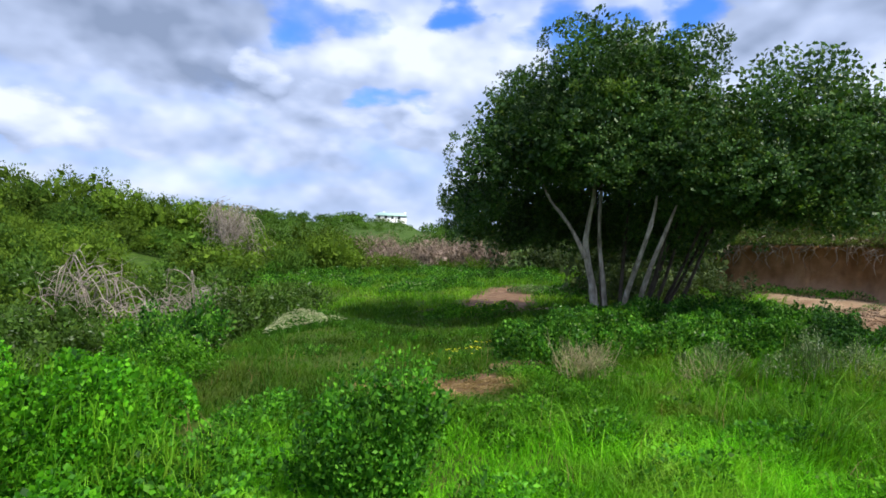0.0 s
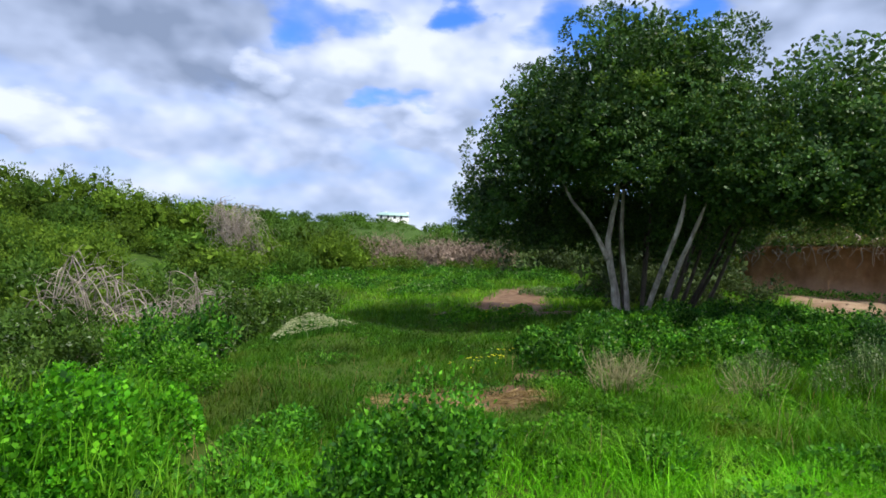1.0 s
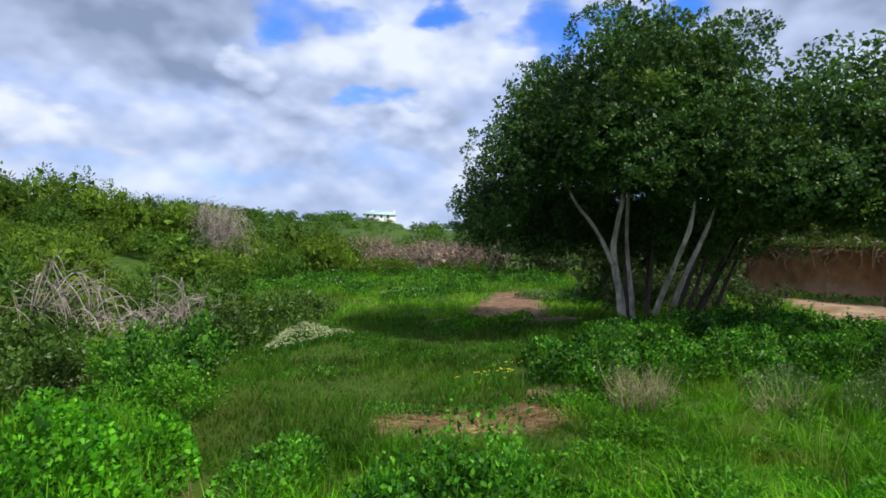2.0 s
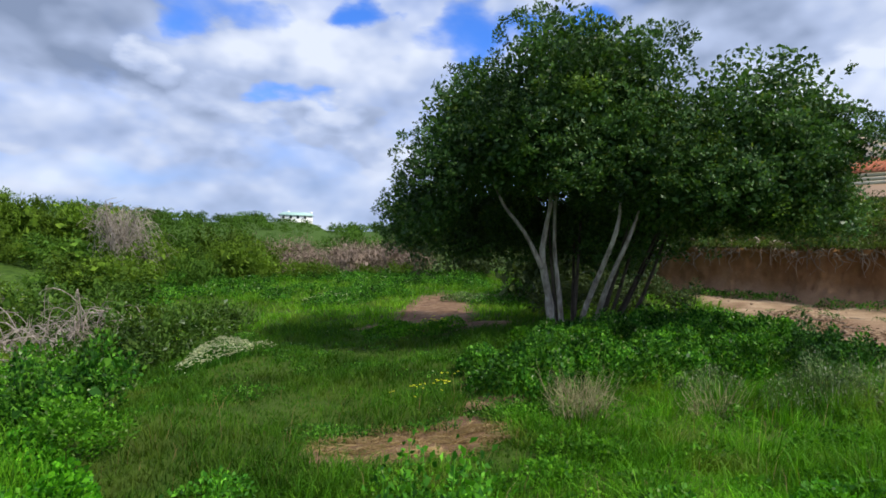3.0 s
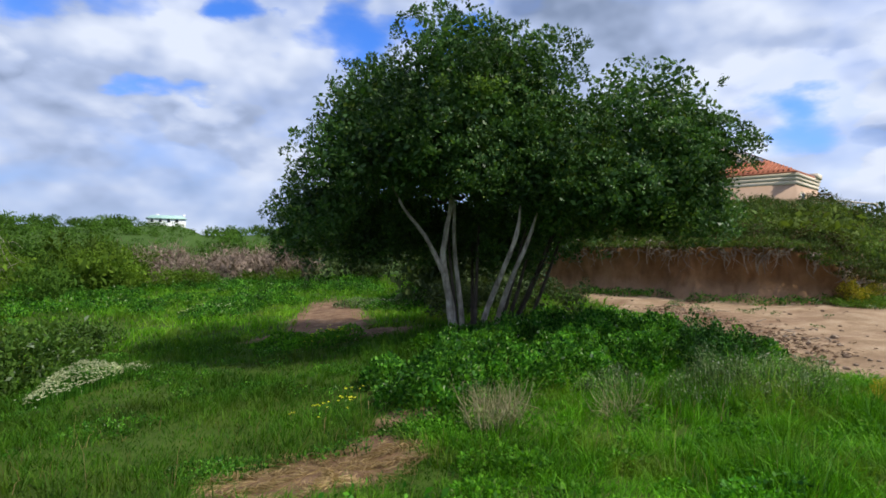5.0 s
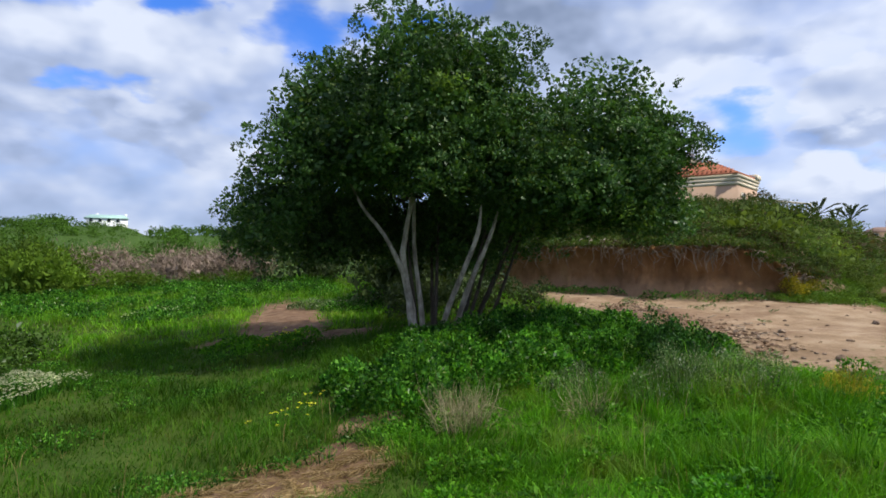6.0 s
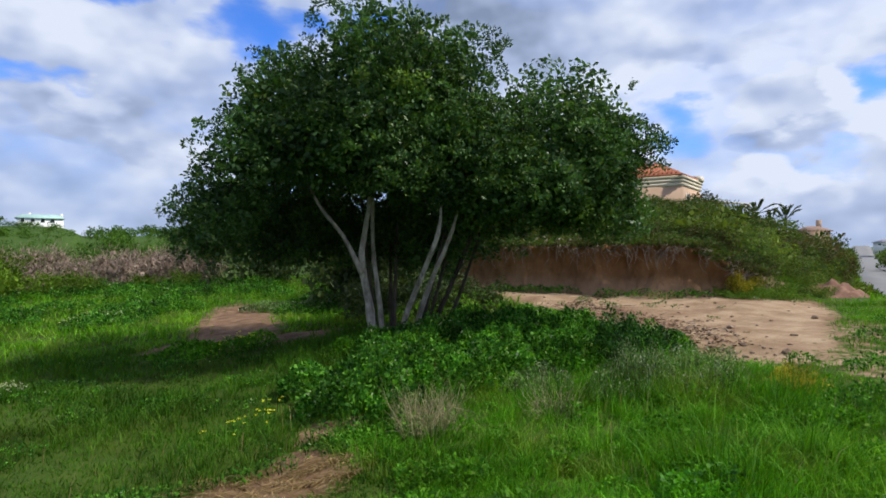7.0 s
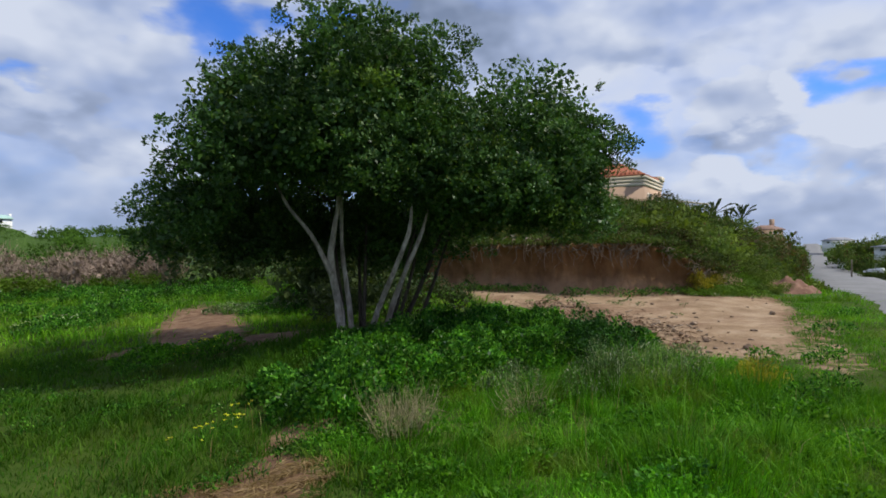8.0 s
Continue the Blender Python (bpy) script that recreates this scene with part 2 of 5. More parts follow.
PETAL_YELLOW = leaf_material("yellow_petal", (0.55, 0.55, 0.03), (0.70, 0.68, 0.04), (0.80, 0.76, 0.10), 3.0, 0.5, 0.2, 0.4)
PETAL_ORANGE = leaf_material("ochre_flower", (0.15, 0.17, 0.02), (0.34, 0.29, 0.02), (0.50, 0.40, 0.04), 2.0, 0.6, 0.2, 0.3)


def grass_material(name, a, b, c, dry, lo=0.52, hi=0.72, wide=0.9):
    m = Nodes(name)
    col = m.ramp(m.geo.outputs["Random Per Island"], (0.0, a), (0.55, b), (1.0, c))
    col = m.mix(m.span(m.noise(wide, 4), lo, hi), col, dry)
    tone = m.span(m.noise(0.8, 4), 0.3, 0.7, 0.5, 1.42)
    col = m.mix(1.0, col, m.n_grey(tone), "MULTIPLY")
    m.finish(col, 0.6, 0.12)
    t = m.n.new("ShaderNodeBsdfTranslucent")
    m.l.new(m.mix(1.0, col, (1.3, 1.3, 0.5), "MULTIPLY"), t.inputs["Color"])
    s = m.n.new("ShaderNodeMixShader")
    s.inputs[0].default_value = 0.3
    m.l.new(m.bsdf.outputs[0], s.inputs[1])
    m.l.new(t.outputs[0], s.inputs[2])
    m.l.new(s.outputs[0], m.out.inputs["Surface"])
    return m.mat


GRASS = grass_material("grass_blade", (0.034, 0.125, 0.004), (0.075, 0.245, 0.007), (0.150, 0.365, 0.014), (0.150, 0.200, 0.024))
# the long grass again, brightened: the foreground's sunlight is put into its colour
GRASS_NEAR_LIT = grass_material("near_grass_blade_lit", (0.058, 0.240, 0.004), (0.130, 0.460, 0.008), (0.245, 0.640, 0.016), (0.220, 0.370, 0.034))
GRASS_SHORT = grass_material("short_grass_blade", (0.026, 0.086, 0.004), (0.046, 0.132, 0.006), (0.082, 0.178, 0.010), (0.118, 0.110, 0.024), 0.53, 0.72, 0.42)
GRASS_FIELD = grass_material("field_grass", (0.050, 0.168, 0.006), (0.104, 0.280, 0.010), (0.178, 0.375, 0.018), (0.200, 0.270, 0.035))
STRAW = grass_material("straw", (0.18, 0.12, 0.05), (0.30, 0.21, 0.10), (0.42, 0.31, 0.16), (0.25, 0.16, 0.08))


def bark_material(name, a, b, c):
    m = Nodes(name)
    f = m.noise(9, 6, 0.65, (1, 1, 0.25))
    g = m.noise(3.4, 5, 0.65, (1, 1, 0.6))
    col = m.ramp(f, (0.3, a), (0.5, b), (0.72, c))
    col = m.mix(m.span(g, 0.44, 0.62, 0.0, 0.75), col, tuple(k * 0.38 for k in b))
    m.bump(f, 0.7, 0.02)
    return m.finish(col, 0.9, 0.15)


BARK = bark_material("pale_grey_bark", (0.12, 0.10, 0.08), (0.42, 0.37, 0.30), (0.66, 0.60, 0.52))
# puts shade into the colour of the tree's rear stems; plain dark bark on palms
BARK_DARK_SHADED = bark_material("dark_shaded_bark", (0.035, 0.029, 0.022), (0.075, 0.062, 0.048), (0.12, 0.10, 0.08))
TWIG = bark_material("bleached_twig", (0.17, 0.14, 0.11), (0.33, 0.28, 0.23), (0.48, 0.42, 0.36))
ROOT = bark_material("dry_root", (0.20, 0.155, 0.115), (0.36, 0.29, 0.22), (0.50, 0.43, 0.34))
STONE = bark_material("field_stone", (0.13, 0.08, 0.05), (0.26, 0.18, 0.12), (0.38, 0.29, 0.21))


def ground_material():
    m = Nodes("ground_cover")
    at = m.n.new("ShaderNodeVertexColor")
    at.layer_name = "cover"
    sp = m.n.new("ShaderNodeSeparateColor")
    m.l.new(at.outputs[0], sp.inputs[0])
    fine, mid, wide = m.noise(30, 5, 0.7), m.noise(3.2, 5, 0.6), m.noise(0.5, 4)
    grass = m.ramp(mid, (0.3, (0.026, 0.046, 0.005)), (0.55, (0.046, 0.074, 0.008)), (0.75, (0.090, 0.092, 0.020)))
    grass = m.mix(m.span(wide, 0.35, 0.7), grass, (0.055, 0.095, 0.014))
    far = m.mix(m.span(mid, 0.35, 0.65), (0.026, 0.056, 0.009), (0.070, 0.125, 0.018))
    sand = m.ramp(m.noise(1.6, 6, 0.62), (0.3, (0.21, 0.138, 0.078)), (0.5, (0.335, 0.232, 0.142)), (0.68, (0.44, 0.325, 0.21)))
    sand = m.mix(m.span(fine, 0.35, 0.75, 0.0, 0.4), sand, (0.17, 0.10, 0.06))
    sand = m.mix(m.span(m.noise(0.7, 5, 0.65, (0.5, 1, 1)), 0.48, 0.62, 0.0, 0.75), sand, (0.175, 0.098, 0.058))
    soil = m.ramp(mid, (0.3, (0.110, 0.062, 0.036)), (0.55, (0.195, 0.118, 0.070)), (0.8, (0.33, 0.23, 0.145)))
    edge = m.span(m.noise(5.5, 4, 0.7), 0.25, 0.75, -0.38, 0.38)

    def with_edge(channel):
        return m.span(m.math("ADD", channel, edge), 0.38, 0.62)

    col = m.mix(sp.outputs[2], grass, far)
    col = m.mix(with_edge(sp.outputs[0]), col, sand)
    col = m.mix(with_edge(sp.outputs[1]), col, soil)
    m.bump(m.math("ADD", fine, m.math("MULTIPLY", mid, 2.0)), 0.5, 0.03)
    return m.finish(col, 0.95, 0.1)


def soil_material():
    m = Nodes("bank_soil")
    f = m.noise(1.7, 6, 0.65, (1, 1, 0.8))
    g = m.noise(0.5, 3)
    col = m.ramp(f, (0.3, (0.185, 0.092, 0.038)), (0.5, (0.262, 0.138, 0.060)), (0.7, (0.345, 0.200, 0.095)))
    pos = m.n.new("ShaderNodeSeparateXYZ")
    m.l.new(m.geo.outputs["Position"], pos.inputs[0])
    low = m.math("ADD", m.span(pos.outputs[2], 1.45, 0.85), m.span(g, 0.35, 0.65, -0.25, 0.25))
    col = m.mix(m.span(low, 0.4, 1.2, 0.0, 0.75), col, (0.29, 0.18, 0.108))
    streak = m.noise(2.6, 5, 0.6, (1, 1, 0.12))
    col = m.mix(m.span(streak, 0.52, 0.75, 0.0, 0.4), col, (0.075, 0.044, 0.03))
    m.bump(m.math("ADD", f, m.math("MULTIPLY", streak, 0.5)), 0.8, 0.08)
    return m.finish(col, 0.95, 0.1)


def plain_material(name, a, b, scale=3.0, rough=0.8, bump=0.2):
    m = Nodes(name)
    f = m.noise(scale, 5, 0.6)
    col = m.ramp(f, (0.3, a), (0.7, b))
    m.bump(f, bump, 0.01)
    return m.finish(col, rough, 0.25)


GROUND_MAT, SOIL = ground_material(), soil_material()
ASPHALT = plain_material("worn_pale_road", (0.155, 0.15, 0.145), (0.235, 0.23, 0.225), 0.6)
PLASTER_TAN = plain_material("tan_plaster", (0.46, 0.30, 0.20), (0.54, 0.37, 0.26), 0.8)
PLASTER_CREAM = plain_material("cream_moulding", (0.60, 0.50, 0.37), (0.68, 0.59, 0.46), 0.8)
PLASTER_WHITE = plain_material("white_plaster", (0.70, 0.70, 0.70), (0.80, 0.80, 0.79), 0.5)
ROOF_TILE = plain_material("terracotta_tile", (0.30, 0.085, 0.040), (0.44, 0.16, 0.085), 2.5)
ROOF_BROWN = plain_material("brown_tile", (0.23, 0.14, 0.10), (0.31, 0.20, 0.15), 1.0)
ROOF_GREEN = plain_material("pale_green_sheet", (0.30, 0.47, 0.42), (0.40, 0.56, 0.50), 0.5)
ROOF_GREY = plain_material("grey_tile", (0.25, 0.25, 0.27), (0.36, 0.36, 0.38), 0.8)
GLASS_DARK = plain_material("dark_pane", (0.03, 0.035, 0.04), (0.05, 0.055, 0.06), 1.0, 0.1, 0.0)
RED_SOIL = plain_material("reddish_soil", (0.13, 0.066, 0.044), (0.26, 0.145, 0.095), 4.0, 0.95, 0.8)
WOOD_POST = plain_material("weathered_post", (0.14, 0.11, 0.08), (0.22, 0.18, 0.14), 6.0)


# ---- builders ----
def rng(seed):
    return np.random.default_rng(seed)


def quick_mesh(name, verts, faces, smooth=False):
    """A mesh from arrays: verts (n, 3) and one or more face arrays (m, k)."""
    me = bpy.data.meshes.new(name)
    faces = [np.asarray(f, np.int32) for f in faces if len(f)]
    me.vertices.add(len(verts))
    me.vertices.foreach_set("co", np.asarray(verts, np.float32).ravel())
    sizes = np.concatenate([np.full(len(f), f.shape[1], np.int32) for f in faces])
    loops = np.concatenate([f.ravel() for f in faces])
    me.loops.add(len(loops))
    me.loops.foreach_set("vertex_index", loops)
    me.polygons.add(len(sizes))
    starts = np.concatenate([[0], np.cumsum(sizes)[:-1]]).astype(np.int32)
    me.polygons.foreach_set("loop_start", starts)
    me.polygons.foreach_set("loop_total", sizes)
    if smooth:
        me.polygons.foreach_set("use_smooth", np.ones(len(sizes), bool))
    me.update(calc_edges=True)
    return me


class Soup:
    """Gathers pieces of geometry into one mesh."""

    def __init__(self):
        self.v, self.f, self.n = [], {}, 0

    def add(self, verts, *faces):
        for f in faces:
            f = np.asarray(f, np.int64)
            if len(f):
                self.f.setdefault(f.shape[1], []).append(f + self.n)
        self.v.append(np.asarray(verts, float))
        self.n += len(verts)
        return self

    def mesh(self, name, smooth=False):
        return quick_mesh(name, np.concatenate(self.v), [np.concatenate(f) for f in self.f.values()], smooth)


def part(name, mesh, material, parent=None, label=""):
    """One mesh object, under a thing or a part if a parent is given."""
    ob = new(name, mesh)
    if not mesh.materials:
        mesh.materials.append(material)
    if parent:
        ob.parent = parent
        ob.matrix_parent_inverse = parent.matrix_world.inverted() if parent.parent is None else Matrix()
    if label:
        tagged(ob, label)
    return ob


def thing(name, x, y, z, label, category, group="", kind=""):
    ob = new(name)
    ob.empty_display_size = 0.1
    ob.location = (x, y, z)
    ob.matrix_world = Matrix.Translation((x, y, z))
    return tagged(ob, label, category, group, kind)


def unit(v):
    return v / np.maximum(np.linalg.norm(v, axis=-1, keepdims=True), 1e-9)


def leaves(pos, way, length, ratio, g, fold=0.12, facing=None, loose=0.6):
    """Leaves as folded diamonds, turned at random or towards facing: verts and faces."""
    n = len(pos)
    d = unit(way)
    turn = g.normal(size=(n, 3))
    if facing is not None:
        turn = facing + turn * loose
    side = unit(np.cross(d, turn))
    up = np.cross(side, d)
    L = np.broadcast_to(length, n)[:, None]
    w = L * ratio * 0.5
    mid = pos + d * L * 0.55 + up * L * fold
    v = np.stack([pos, mid + side * w, pos + d * L, mid - side * w], 1).reshape(-1, 3)
    return v, np.arange(n * 4).reshape(n, 4)


def blades(pos, lean, length, width, g):
    """Grass blades that bend over: verts, quads and tips."""
    n = len(pos)
    a = g.uniform(0, 2 * math.pi, n)
    side = np.stack([np.cos(a), np.sin(a), np.zeros(n)], 1) * (np.broadcast_to(width, n)[:, None] * 0.5)
    L = np.broadcast_to(length, n)[:, None]
    up = np.array([0, 0, 1.0])
    mid = pos + up * L * 0.6 + lean * L * 0.25
    tip = pos + up * L * 0.92 + lean * L * 0.85
    v = np.stack([pos - side, pos + side, mid + side * 0.75, mid - side * 0.75, tip], 1).reshape(-1, 3)
    k = np.arange(n)[:, None] * 5
    return v, k + np.array([[0, 1, 2, 3]]), k + np.array([[3, 2, 4]])


def tube(points, radii, sides=8, g=None, rough=0.0):
    """A tapered tube through points, smoothed along its way."""
    p = np.asarray(points, float)
    r = np.asarray(radii, float)
    t = np.linspace(0, len(p) - 1, (len(p) - 1) * 4 + 1)
    i = np.clip(t.astype(int), 0, len(p) - 2)
    u = (t - i)[:, None]
    p0, p1, p2, p3 = p[np.maximum(i - 1, 0)], p[i], p[i + 1], p[np.minimum(i + 2, len(p) - 1)]
    c = 0.5 * (2 * p1 + (p2 - p0) * u + (2 * p0 - 5 * p1 + 4 * p2 - p3) * u ** 2 + (3 * p1 - p0 - 3 * p2 + p3) * u ** 3)
    rr = np.interp(t, np.arange(len(r)), r)
    d = unit(np.gradient(c, axis=0))
    ref = np.array([0.31, 0.83, 0.12]) if abs(d[0][2]) > 0.5 else np.array([0.1, 0.1, 1.0])
    s = unit(np.cross(d, ref))
    q = np.cross(d, s)
    a = np.arange(sides) * 2 * math.pi / sides
    ring = s[:, None] * np.cos(a)[None, :, None] + q[:, None] * np.sin(a)[None, :, None]
    k = np.broadcast_to(rr[:, None, None], (len(c), sides, 1)).copy()
    if g is not None and rough:
        k = k * (1 + g.normal(0, rough, k.shape))
    v = (c[:, None] + ring * k).reshape(-1, 3)
    m, n = len(c), sides
    j = np.arange(m - 1)[:, None] * n
    b = np.arange(n)[None, :]
    b2 = (b + 1) % n
    f = np.stack([j + b, j + b2, j + n + b2, j + n + b], -1).reshape(-1, 4)
    return v, f, np.array([np.arange(n)[::-1], (m - 1) * n + np.arange(n)])


def box(soup, lo, hi):
    (a, b, c), (d, e, f) = lo, hi
    v = [(a, b, c), (d, b, c), (d, e, c), (a, e, c), (a, b, f), (d, b, f), (d, e, f), (a, e, f)]
    return soup.add(v, [(0, 3, 2, 1), (4, 5, 6, 7), (0, 1, 5, 4), (1, 2, 6, 5), (2, 3, 7, 6), (3, 0, 4, 7)])


def box_mesh(name, lo, hi):
    return box(Soup(), lo, hi).mesh(name)


def ball_points(n, g, upper=-1.0):
    """Even directions, none lower than upper."""
    d = unit(g.normal(size=(n * 4 + 40, 3)))
    return d[d[:, 2] > upper][:n]


def lobes_cloud(soup, lobes, tips_per, leaf_n, leaf_len, ratio, g, tuft=0.24, ragged=0.08, inner=0.3, lift=0.35, core=0, core_len=0.2):
    """Foliage of tufts of leaves over the skin of several round lobes (centre, radii), with some leaves deeper inside."""
    for (cx, cy, cz), (rx, ry, rz) in lobes:
        area = (rx * ry + rx * rz + ry * rz) / 3
        size = np.array([rx, ry, rz])
        n = max(6, int(tips_per * area))
        d = ball_points(n, g, -0.8)
        n = len(d)
        swell = 1 + ragged * np.sin(d[:, 0] * 5.1 + cx) * np.sin(d[:, 1] * 4.3 + cy) + ragged * np.sin(d[:, 2] * 6.7 + d[:, 0] * 3 + cz) + g.normal(0, ragged * 0.6, n)
        depth = np.where(g.random(n) < inner, g.uniform(0.5, 0.9, n), 1.0)
        tip = np.array([cx, cy, cz]) + d * (size - tuft * 0.5) * (swell * depth)[:, None]
        m = n * leaf_n
        out = np.repeat(d, leaf_n, 0)
        off = unit(g.normal(size=(m, 3))) * (g.random((m, 1)) ** 0.5) * tuft * np.repeat(g.uniform(0.6, 1.15, n), leaf_n)[:, None] * np.array([1, 1, 0.8])
        pos = np.repeat(tip, leaf_n, 0) + off
        way = unit(off) * 0.9 + out * 0.15 + g.normal(size=(m, 3)) * 0.45 + np.array([0, 0, lift])
        soup.add(*leaves(pos, way, leaf_len * g.uniform(0.7, 1.25, len(pos)), ratio, g, facing=out + unit(off) * 0.5, loose=0.55))
        if core:
            k = int(core * area)
            d = ball_points(k, g, -0.8)
            pos = np.array([cx, cy, cz]) + d * size * (0.3 + 0.4 * g.random((len(d), 1)))
            soup.add(*leaves(pos, g.normal(size=(len(d), 3)) + (0, 0, 0.2), core_len * g.uniform(0.7, 1.2, len(d)), 0.6, g))
    return soup


# ---- the lie of the land ----
def sm(a, b, v):
    t = np.clip((v - a) / (b - a), 0, 1)
    return t * t * (3 - 2 * t)


BANK_AZ = (14, 24, 33, 40, 46, 51, 55, 58, 61, 64, 90)
BANK_R = (24, 21, 19.2, 18.6, 18.0, 18.0, 18.2, 18.0, 18.5, 20, 30)
BANK_H = (0.2, 0.7, 1.5, 1.6, 1.55, 1.55, 1.45, 0.9, 0.35, 0.0, 0.0)


def height(x, y):
    """The lie of the land."""
    x, y = np.asarray(x, float), np.asarray(y, float)
    px, py = x + 0.94, y - 2.04
    r, az = np.hypot(px, py), np.degrees(np.arctan2(px, py))
    z = 0.16 + 0.036 * np.clip(x, -2, 16) + 0.018 * np.clip(y - 9, 0, 12) * sm(3, 9, x)
    z = z + 0.32 * sm(13, 32, y) * sm(9, 5, x) * sm(-16, -6, x)
    z = z + 0.32 * np.exp(-((x - 3.4) ** 2 + (y - 11.0) ** 2) / 5.0)
    z = z - 1.25 * sm(-2.8, -5.8, x) * sm(19, 14, y) * sm(4, 8, y)
    z = z + 1.95 * sm(17, 36, r) * sm(-17, -33, az) * sm(-150, -110, az)
    z = z + 0.2 * sm(20, 36, r) * sm(-10, -20, az) * sm(-150, -110, az)
    z = z + 6.0 * sm(42, 150, r) * sm(45, 25, az) * sm(-120, -70, az) * (1 - 0.30 * sm(-3.8, -1.8, az)) + 0.9 * sm(110, 165, r) * np.exp(-((az + 6) / 3) ** 2)
    rb, hb = np.interp(az, BANK_AZ, BANK_R), np.interp(az, BANK_AZ, BANK_H)
    d = r - rb
    fade = sm(12, 26, az) * sm(66, 57, az)
    z = z + (hb * sm(0.05, 0.5, d) + 2.6 * sm(0.5, 27, d) * fade) * sm(12, 20, az) * sm(100, 80, az)
    road = np.interp(r, (0, 13, 24, 40, 100, 230, 300, 420), (0.4, 0.45, 0.05, -1.4, -2.9, -2.2, 1.8, -8)) - 0.45
    z = z + road * sm(59, 66, az) * sm(175, 150, az)
    z = z - 14 * sm(330, 900, r)
    n = 0.05 * np.sin(1.3 * x + 0.7 * y) * np.sin(0.9 * y - 0.4 * x + 1.0) + 0.025 * np.sin(3.1 * x - 1.7 * y) * np.sin(2.3 * y + 2.9 * x)
    return z + n * sm(3.5, 4.5, np.hypot(x + 0.4, y - 1) + 2)

SAND_EDGE = np.array([(9.6, 19.5), (8.9, 15.0), (8.1, 11.8), (8.0, 9.8), (7.5, 8.4), (6.7, 6.9), (7.2, 6.4), (7.9, 6.2), (9.6, 6.8), (12.6, 8.2), (15.5, 10.0), (16.2, 11.6), (15.0, 12.3), (12.7, 13.4), (11.6, 15.0), (11.0, 16.8), (10.4, 19.2)])


def polygon_depth(poly, x, y):
    """Distance to a polygon's edge, positive inside."""
    x, y = np.asarray(x, float), np.asarray(y, float)
    best, inside = np.full(x.shape, 1e9), np.zeros(x.shape, bool)
    for (ax, ay), (bx, by) in zip(poly, np.roll(poly, -1, 0)):
        ex, ey = bx - ax, by - ay
        t = np.clip(((x - ax) * ex + (y - ay) * ey) / (ex * ex + ey * ey), 0, 1)
        best = np.minimum(best, np.hypot(x - ax - t * ex, y - ay - t * ey))
        cross = ((ay > y) != (by > y)) & (x < (bx - ax) * (y - ay) / (by - ay + 1e-12) + ax)
        inside ^= cross
    return np.where(inside, best, -best)


def oval(x, y, cx, cy, rx, ry, turn=0.0):
    c, s = math.cos(radians(turn)), math.sin(radians(turn))
    u, v = (x - cx) * c + (y - cy) * s, -(x - cx) * s + (y - cy) * c
    return 1 - np.hypot(u / rx, v / ry)


def covers(x, y):
    """How far the ground is sand, bare soil and far scrub land, each 0 to 1 (0.5 at the edge)."""
    sand = np.clip(0.5 + polygon_depth(SAND_EDGE, x, y) * 0.8, 0, 1)
    strip = np.clip(0.4 + 0.8 * oval(x, y, 8.3, 5.9, 1.3, 0.5, 35), 0, 0.5)
    strip = np.maximum(strip, np.clip(0.4 + 0.8 * oval(x, y, 10.6, 7.0, 1.7, 0.5, 22), 0, 0.5))
    soil = np.maximum.reduce([oval(x, y, 1.6, 15.8, 0.95, 3.9, -9), oval(x, y, -0.05, 6.45, 0.95, 0.42, 12), oval(x, y, 0.52, 6.95, 0.3, 0.28), oval(x, y, 1.05, 7.5, 0.45, 0.2, 10),
                              oval(x, y, 0.2, 14.0, 1.0, 0.22, 40), oval(x, y, 2.4, 12.6, 1.4, 1.1)])
    soil = np.clip(0.5 + soil * 1.1, 0, 1)
    r, az = np.hypot(x, y), np.degrees(np.arctan2(x, y))
    beyond = np.hypot(x + 0.94, y - 2.04) - np.interp(az, BANK_AZ, BANK_R)
    far = np.maximum(sm(28, 36, y) * sm(30, 20, az), sm(0.4, 2.0, beyond) * sm(63, 60, az) * sm(10, 14, az))
    far = np.maximum(far, sm(18, 24, r) * sm(-16, -22, az) * sm(-160, -140, az))
    far = np.maximum(far, sm(80, 110, r) * sm(60, 62, az))
    return np.maximum(sand, strip), soil, far


def stretched(lo, hi, step, limit, grow=1.13):
    a = list(np.arange(lo, hi + step / 2, step))
    d = step
    while a[-1] < limit:
        d *= grow
        a.append(a[-1] + d)
    d = step
    while a[0] > -limit:
        d *= grow
        a.insert(0, a[0] - d)
    return np.array(a)


gx, gy = stretched(-8, 17, 0.14, 1800), stretched(2.5, 21, 0.14, 1800)
X, Y = np.meshgrid(gx, gy)
Z = height(X, Y)
nx, ny = len(gx), len(gy)
idx = np.arange(nx * ny).reshape(ny, nx)
quads = np.stack([idx[:-1, :-1], idx[:-1, 1:], idx[1:, 1:], idx[1:, :-1]], -1).reshape(-1, 4)
ground_mesh = quick_mesh("ground", np.stack([X, Y, Z], -1).reshape(-1, 3), [quads], True)
cs, cd, cf = covers(X.ravel(), Y.ravel())
layer = ground_mesh.color_attributes.new("cover", "FLOAT_COLOR", "POINT")
layer.data.foreach_set("color", np.stack([cs, cd, cf, np.ones_like(cs)], 1).astype(np.float32).ravel())
ground = tagged(part("ground", ground_mesh, GROUND_MAT), "uneven grassy ground with sandy clearing and bare earth patches", "ground", kind="structure")


def ground_at(x, y):
    return float(height(x, y))


def polar(az, r):
    """A place by bearing and distance from the walk's end."""
    return -0.94 + r * math.sin(radians(az)), 2.04 + r * math.cos(radians(az))


